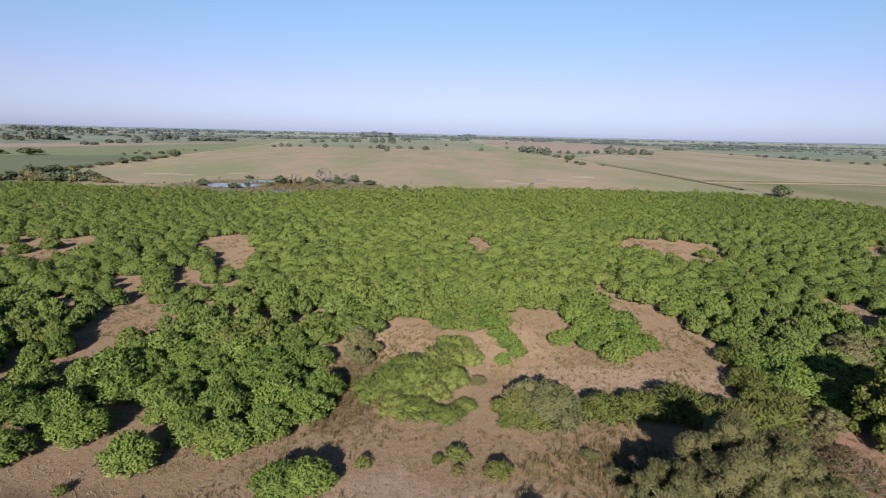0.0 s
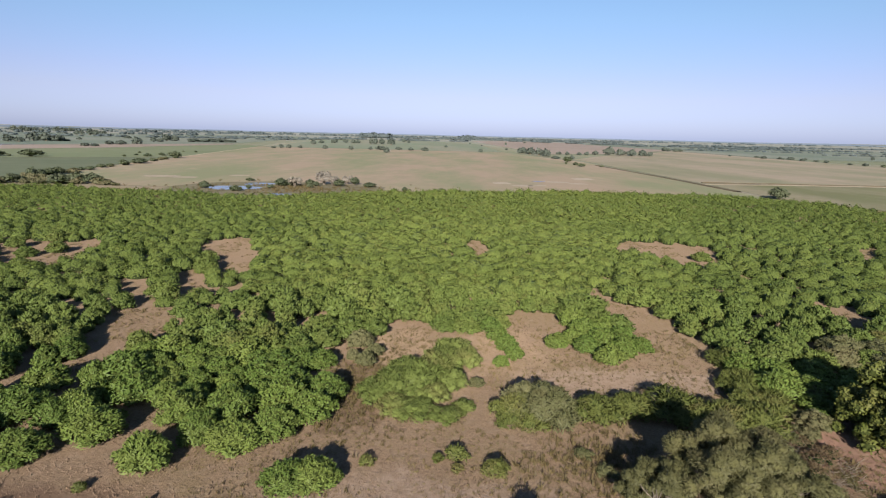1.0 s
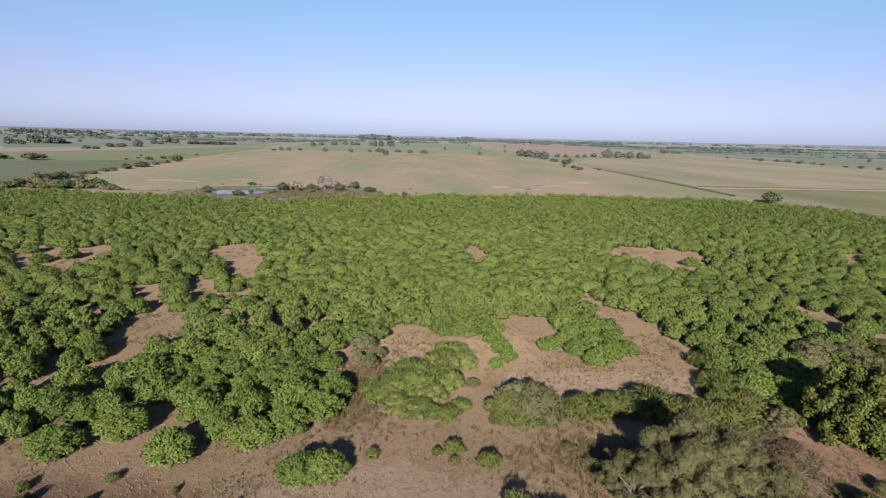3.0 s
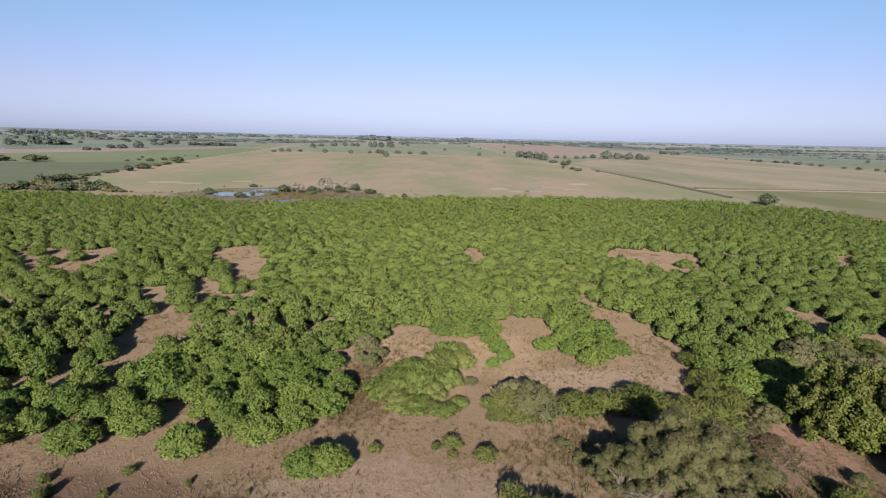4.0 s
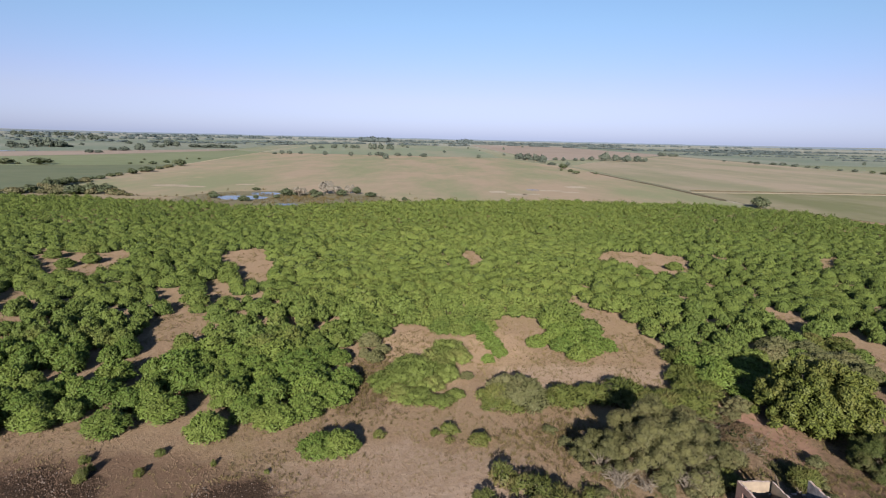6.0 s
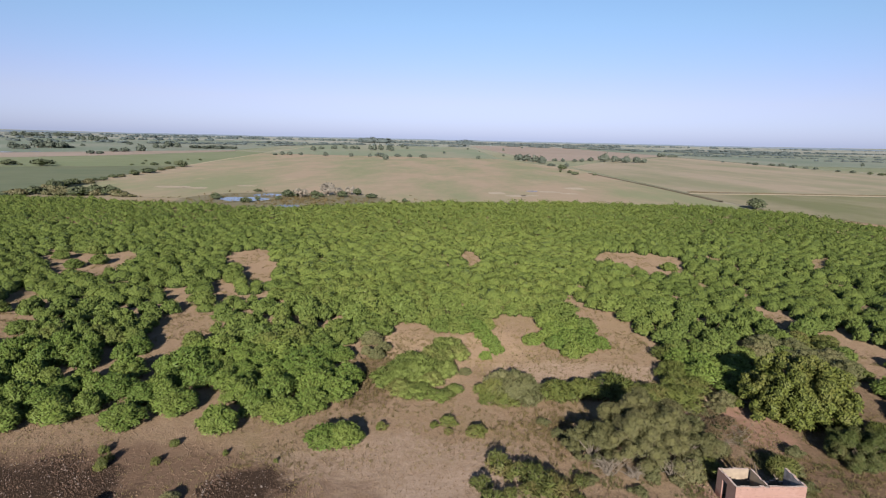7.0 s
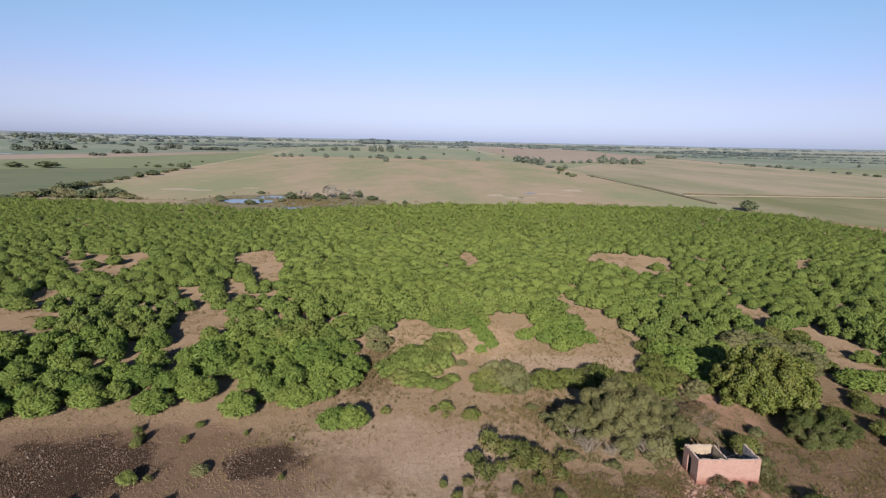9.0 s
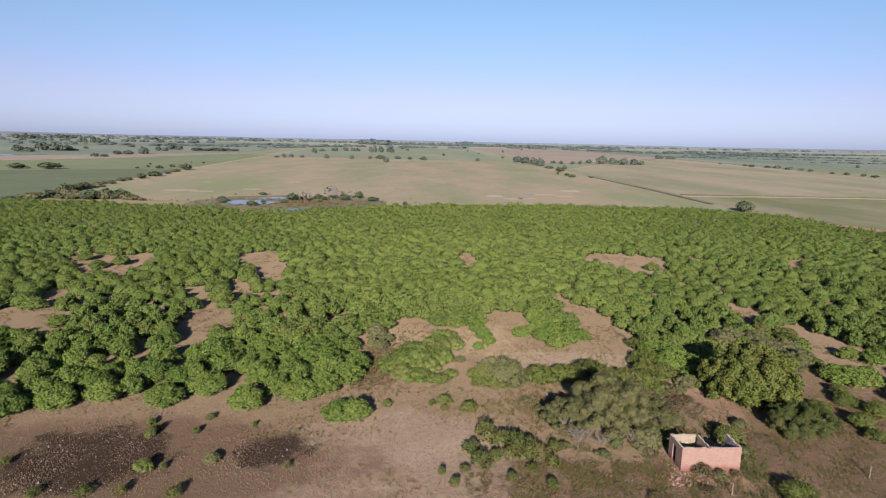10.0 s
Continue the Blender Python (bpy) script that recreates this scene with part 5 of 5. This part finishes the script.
def woods():
    plants = []
    for x0, y0, x1, y1, deep, n, h in BELTS:
        for i in range(int(n * 1.4)):
            k = rng.random()
            z = h * rng.uniform(0.35, 0.95)
            plants.append((x0 + (x1 - x0) * k, y0 + (y1 - y0) * k + rng.uniform(-deep, deep) * 0.3, z * rng.uniform(1.0, 3.0) * (1.0 if h > 10 else 1.9), z))
    return thicket("woods", plants, WOOD_CROWNS, hazed_woods_leaf, "distant dark belts of trees near the horizon", "woods", solid=True)


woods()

# the strip's blue-grey is distance haze put into its colour
haze_wood = plain("hazed_far_woods", (0.085, 0.11, 0.15), (0.11, 0.135, 0.175), 0.01, 1.0, 0.0)
v, f = [], []
for i in range(241):
    a = radians(-60 + i * 0.5)
    top = 20 + 5 * noise.noise((i * 0.11, 0, 1)) + 2.5 * noise.noise((i * 0.9, 4, 1))
    v += [(4850 * math.sin(a), 4850 * math.cos(a), 4.0), (4850 * math.sin(a), 4850 * math.cos(a), top)]
    if i:
        f.append((2 * i - 2, 2 * i, 2 * i + 1, 2 * i - 1))
tagged(new("backdrop", mesh_of("backdrop", np.array(v), [np.array(f)], [haze_wood])), "line of far woods on the horizon, blue-grey with painted haze", "distance", kind="structure")

# ---------------------------------------------------------------- grass, stones and litter of the open ground
def open_ground(x, y):
    if any(((x - cx) / a) ** 2 + ((y - cy) / b) ** 2 < 0.85 for cx, cy, a, b in MUD):
        return False
    if 25.6 < x < 32.4 and 26.6 < y < 30.4:
        return False
    return y < np.interp(x, EDGE_X, EDGE_Y) + 1 or cleared(x, y)


def tufts(name, spots, blades, tall, spread, leaf, label, category):
    vs, fs, tones, k = [], [], [], 0
    for x, y, s in spots:
        n = blades
        a = rng.uniform(0, math.tau, n)
        lean = rng.uniform(0.2, 1.0, n) * spread * s
        b = np.stack([x + rng.normal(0, 0.08 * s, n), y + rng.normal(0, 0.08 * s, n), np.zeros(n)], 1)
        tip = b + np.stack([np.cos(a) * lean, np.sin(a) * lean, tall * s * rng.uniform(0.5, 1.1, n)], 1)
        side = np.stack([-np.sin(a), np.cos(a), np.zeros(n)], 1) * 0.035 * s
        v = np.stack([b - side, b + side, tip], 1).reshape(-1, 3)
        vs.append(v)
        fs.append(np.arange(n * 3).reshape(n, 3) + k)
        tones.append(np.full(n * 3, rng.random()))
        k += n * 3
    me = mesh_of(name, np.concatenate(vs), [np.concatenate(fs)], [leaf], tones=np.concatenate(tones))
    return tagged(new(name, me), label, category, kind="stuff")


def scatter(n, x0, x1, y0, y1, thresh, scale, lo, hi, seed):
    out = []
    for x, y in zip(rng.uniform(x0, x1, n), rng.uniform(y0, y1, n)):
        if abs(x) < 0.8 * (y + 30) + 4 and noise.noise((x * scale, y * scale, seed)) > thresh and open_ground(x, y):
            out.append((x, y, rng.uniform(lo, hi)))
    return out


tufts("dry_grass", scatter(22000, -60, 72, 17, 85, -0.12, 0.12, 0.35, 1.0, 3), 6, 0.22, 0.3, dry_blade, "short dry straw-coloured grass tufts", "grass")
tufts("weeds", scatter(14000, -60, 72, 17, 85, 0.08, 0.1, 0.45, 1.2, 8), 8, 0.24, 0.36, weed_blade, "low olive-green weeds on bare earth", "weeds")
tufts("weeds", [(rng.normal(-9, 2.5), rng.normal(53, 5), rng.uniform(0.6, 1.6)) for i in range(700)] + [(rng.normal(13, 3), rng.normal(41, 2.5), rng.uniform(0.6, 1.7)) for i in range(500)], 10, 0.3, 0.35, weed_blade, "low olive weeds between bushes", "weeds")
inside = []
for q in GAPS:
    (x0, y0), (x1, y1) = q.min(0), q.max(0)
    for x, y in zip(*rng.uniform((x0, y0), (x1, y1), (int((x1 - x0) * (y1 - y0) * 1.6), 2)).T):
        if y > 54 and noise.noise((x * 0.2, y * 0.2, 6)) > 0.0 and in_gap(x, y, q, 0.0):
            inside.append((x, y, rng.uniform(0.6, 1.8)))
tufts("dry_grass", inside, 7, 0.2, 0.4, dry_blade, "dry grass on the floor of the clearings", "grass")
reedy = [(rng.normal(-75, 22), rng.normal(262, 14), rng.uniform(2.0, 4.5)) for i in range(620)]
tufts("reeds", [q for q in reedy if ((q[0] + 95) / 15) ** 2 + ((q[1] - 262) / 11) ** 2 > 0.9 and q[1] > 240], 10, 0.3, 0.4, weed_blade, "brownish reeds and rushes round the ponds", "reeds")
tufts("dry_grass", [q for q in [(rng.uniform(32, 64), rng.uniform(20, 46), rng.uniform(0.4, 1.1)) for i in range(5200)] if noise.noise((q[0] * 0.35, q[1] * 0.35, 9)) > -0.05 and open_ground(q[0], q[1])], 7, 0.16, 0.36, dry_blade, "matted dry brown grass beside the ruin", "grass")
lush = [(rng.normal(33.2, 0.9), rng.uniform(25.5, 37), rng.uniform(0.5, 1.3)) for i in range(700)] + [(rng.uniform(8, 40), rng.uniform(18, 35), rng.uniform(0.4, 1.2)) for i in range(4200)]
tufts("weeds", [q for q in lush if (q[0] > 32 and q[1] < 37 and q[0] < 35) or (noise.noise((q[0] * 0.4, q[1] * 0.4, 14)) > 0.12 and open_ground(q[0], q[1]))], 9, 0.3, 0.34, green_blade, "green weeds growing round the ruin", "weeds")
rank = [(rng.normal(16, 9), rng.normal(27, 3.5), rng.uniform(0.6, 1.6)) for i in range(3000)] + [(rng.normal(47, 8), rng.normal(30, 7), rng.uniform(0.5, 1.3)) for i in range(3400)]
tufts("weeds", [q for q in rank if noise.noise((q[0] * 0.28, q[1] * 0.28, 4)) > 0.06 and (q[1] < 28 or q[0] > 24) and open_ground(q[0], q[1])], 10, 0.16, 0.34, weed_blade, "rank brownish weeds round the ruin", "weeds")

rough = [(rng.normal(15, 9), rng.normal(26, 4), rng.uniform(0.8, 2.2)) for i in range(2600)] + [(rng.normal(30, 3), rng.normal(40, 2.6), rng.uniform(0.8, 2.0)) for i in range(900)]
tufts("weeds", [q for q in rough if noise.noise((q[0] * 0.5, q[1] * 0.5, 21)) > 0.02 and q[0] > 9 and (q[1] < 28 or q[0] > 24) and open_ground(q[0], q[1])], 9, 0.13, 0.42, stalk_blade, "coarse dark brown and olive stalks near the ruin", "weeds")


def lumps(name, spots, material, label, category, flat=0.6):
    iv, jf = ICO[1]
    vs, fs, tones, k = [], [], [], 0
    for x, y, s in spots:
        v = iv * rng.uniform(0.7, 1.25, (len(iv), 1)) * np.array([s * rng.uniform(0.8, 1.4), s, s * flat]) + np.array([x, y, s * flat * 0.35])
        vs.append(v)
        fs.append(jf + k)
        tones.append(np.full(len(v), rng.random()))
        k += len(v)
    me = mesh_of(name, np.concatenate(vs), [np.concatenate(fs)], [material], tones=np.concatenate(tones))
    return tagged(new(name, me), label, category, kind="stuff")


def wedges(name, spots, material, label, category):
    """Many small angular clods, four faces each."""
    q = np.array(spots)
    n = len(q)
    a = rng.uniform(0, math.tau, (n, 1)) + np.array([0, 0.25, 0.5, 0.75]) * math.tau + rng.normal(0, 0.25, (n, 4))
    d = q[:, 2:3] * rng.uniform(0.7, 1.4, (n, 4))
    foot = np.stack([q[:, :1] + np.cos(a) * d, q[:, 1:2] + np.sin(a) * d, np.full((n, 4), -0.06)], -1)
    top = np.stack([q[:, 0] + rng.normal(0, 0.3, n) * q[:, 2], q[:, 1] + rng.normal(0, 0.3, n) * q[:, 2], 0.03 + q[:, 2] * rng.uniform(0.5, 1.1, n)], -1)
    v = np.concatenate([foot, top[:, None]], 1).reshape(-1, 3)
    k = np.arange(n)[:, None, None] * 5
    f = (np.array([[0, 1, 4], [1, 2, 4], [2, 3, 4], [3, 0, 4]])[None] + k).reshape(-1, 3)
    return tagged(new(name, mesh_of(name, v, [f], [material])), label, category, kind="stuff")


clod = plain("dried_clod", (0.022, 0.014, 0.009), (0.125, 0.08, 0.058), 2.6, 0.95, 0.5, 0.05)
soil_clod = plain("soil_clod", (0.085, 0.058, 0.04), (0.19, 0.13, 0.088), 1.5, 0.95, 0.5, 0.05)
pit = []
for cx, cy, a, b in MUD:
    for i in range(int(a * b * 120)):
        w, q = rng.uniform(0, math.tau), math.sqrt(rng.random())
        pit.append((cx + a * q * math.cos(w), cy + b * q * math.sin(w), rng.uniform(0.04, 0.1) * (1.7 if rng.random() < 0.06 else 1)))
grey_clod = plain("grey_clod", (0.1, 0.08, 0.072), (0.2, 0.165, 0.15), 1.5, 0.95, 0.4, 0.03)
wedges("mud_clods", [(x, y, s * 1.3) for x, y, s in pit[::14]], grey_clod, "greyish dried lumps in a mud hollow", "clods")
wedges("mud_clods", pit, clod, "brown trampled clods in a dark mud hollow", "clods")


wedges("earth_clods", scatter(34000, -60, 72, 17, 90, -0.2, 0.15, 0.03, 0.12, 5) + scatter(9000, -50, 20, 17, 40, -0.3, 0.3, 0.04, 0.11, 15), soil_clod, "small clods and litter on bare earth", "clods")
red_brick = plain("loose_brick", (0.14, 0.076, 0.058), (0.29, 0.19, 0.155), 2.0, 0.95, 0.4, 0.02)
debris = [(rng.normal(25.6, 1.1), rng.normal(25.6, 0.8), rng.uniform(0.07, 0.17)) for i in range(130)] + [(rng.normal(29, 4.0), rng.normal(25.9, 0.6), rng.uniform(0.05, 0.14)) for i in range(120)] + [(rng.normal(25.0, 0.5), rng.normal(28.5, 1.5), rng.uniform(0.05, 0.14)) for i in range(110)] + [(rng.uniform(28.6, 32.0), rng.normal(30.9, 0.7), rng.uniform(0.06, 0.2)) for i in range(140)] + [(rng.uniform(29.0, 31.6), rng.uniform(27.4, 29.6), rng.uniform(0.06, 0.16)) for i in range(60)]
lumps("brick_rubble", debris, red_brick, "broken red bricks strewn round the ruin", "rubble", 0.7)


def brushwood(name, spots, label):
    pieces = []
    for x, y, s in spots:
        a, e = rng.uniform(0, math.tau), rng.uniform(0.05, 0.8)
        d = np.array([math.cos(a), math.sin(a), e]) * s
        p = np.array([x, y, rng.uniform(0.02, 0.2)])
        pieces.append(tube([p, p + d * 0.5 + rng.normal(0, 0.06, 3), p + d], [0.018, 0.014, 0.006], 3))
    v, f = merge(pieces)
    return tagged(new(name, mesh_of(name, v, [f], [pale_bark])), label, "brushwood", kind="stuff")


brushwood("brushwood", [(rng.normal(30, 2.6), rng.normal(41.5, 2.2), rng.uniform(0.3, 1.0)) for i in range(520)] + [(rng.normal(17.5, 0.9), rng.normal(34.6, 0.8), rng.uniform(0.6, 1.5)) for i in range(130)] + [(rng.normal(23.5, 0.9), rng.normal(34.2, 0.7), rng.uniform(0.6, 1.5)) for i in range(110)], "tangled pale dead branches under the trees")


def twig_fan(x, y, span, tall, n):
    """Bare pale limbs that spread from one foot."""
    pieces = []
    for i in range(n):
        a, k = rng.uniform(math.pi * 0.95, math.tau * 1.03), rng.uniform(0.5, 1.0)
        foot = np.array([x + rng.normal(0, 0.25), y + rng.normal(0, 0.2), -0.05])
        end = foot + np.array([math.cos(a) * span * k, math.sin(a) * span * 0.5 * k, tall * rng.uniform(0.35, 1.0)])
        bend = foot * 0.5 + end * 0.5 + np.array([rng.normal(0, 0.15), rng.normal(0, 0.1), tall * 0.18])
        pieces.append(tube([foot, bend, end], [0.05, 0.035, 0.012], 4))
        for j in range(2):
            q = bend * 0.6 + end * 0.4
            pieces.append(tube([q, q + rng.normal(0, 0.3, 3), q + rng.normal(0, 0.45, 3) + np.array([0, -0.1, 0.2])], [0.022, 0.016, 0.006], 3))
    v, f = merge(pieces)
    return tagged(new("brushwood", mesh_of("brushwood", v, [f], [pale_bark])), "fan of bare pale dead branches under a tree", "brushwood", kind="stuff")


twig_fan(16.8, 32.6, 1.9, 2.2, 26)
twig_fan(19.2, 31.9, 1.6, 1.4, 16)
twig_fan(22.8, 32.2, 1.8, 2.2, 24)
twig_fan(24.3, 33.0, 1.6, 1.3, 16)


def pole(x0, y0, z0, x1, y1, z1, r, name, label):
    v, f = tube([(x0, y0, z0), ((x0 + x1) / 2, (y0 + y1) / 2, (z0 + z1) / 2), (x1, y1, z1)], [r, r, r * 0.85], 6)
    return tagged(new(name, mesh_of(name, v, [f], [old_timber if name == "fallen_pole" else pale_bark])), label, name.replace("_", " "))


pole(29.2, 22.9, -0.2, 29.25, 22.95, 1.2, 0.06, "fence_post", "short pale wooden fence post in weeds")
pole(45.0, 26.4, -0.2, 45.02, 26.45, 1.2, 0.06, "fence_post", "short pale wooden fence post in weeds")
pole(45.5, 41.0, -0.2, 45.5, 41.05, 1.3, 0.06, "fence_post", "short pale wooden fence post in weeds")
pole(27.6, 25.6, 0.08, 29.0, 23.2, 0.1, 0.05, "fallen_pole", "thin pole lying on the ground near the ruin")
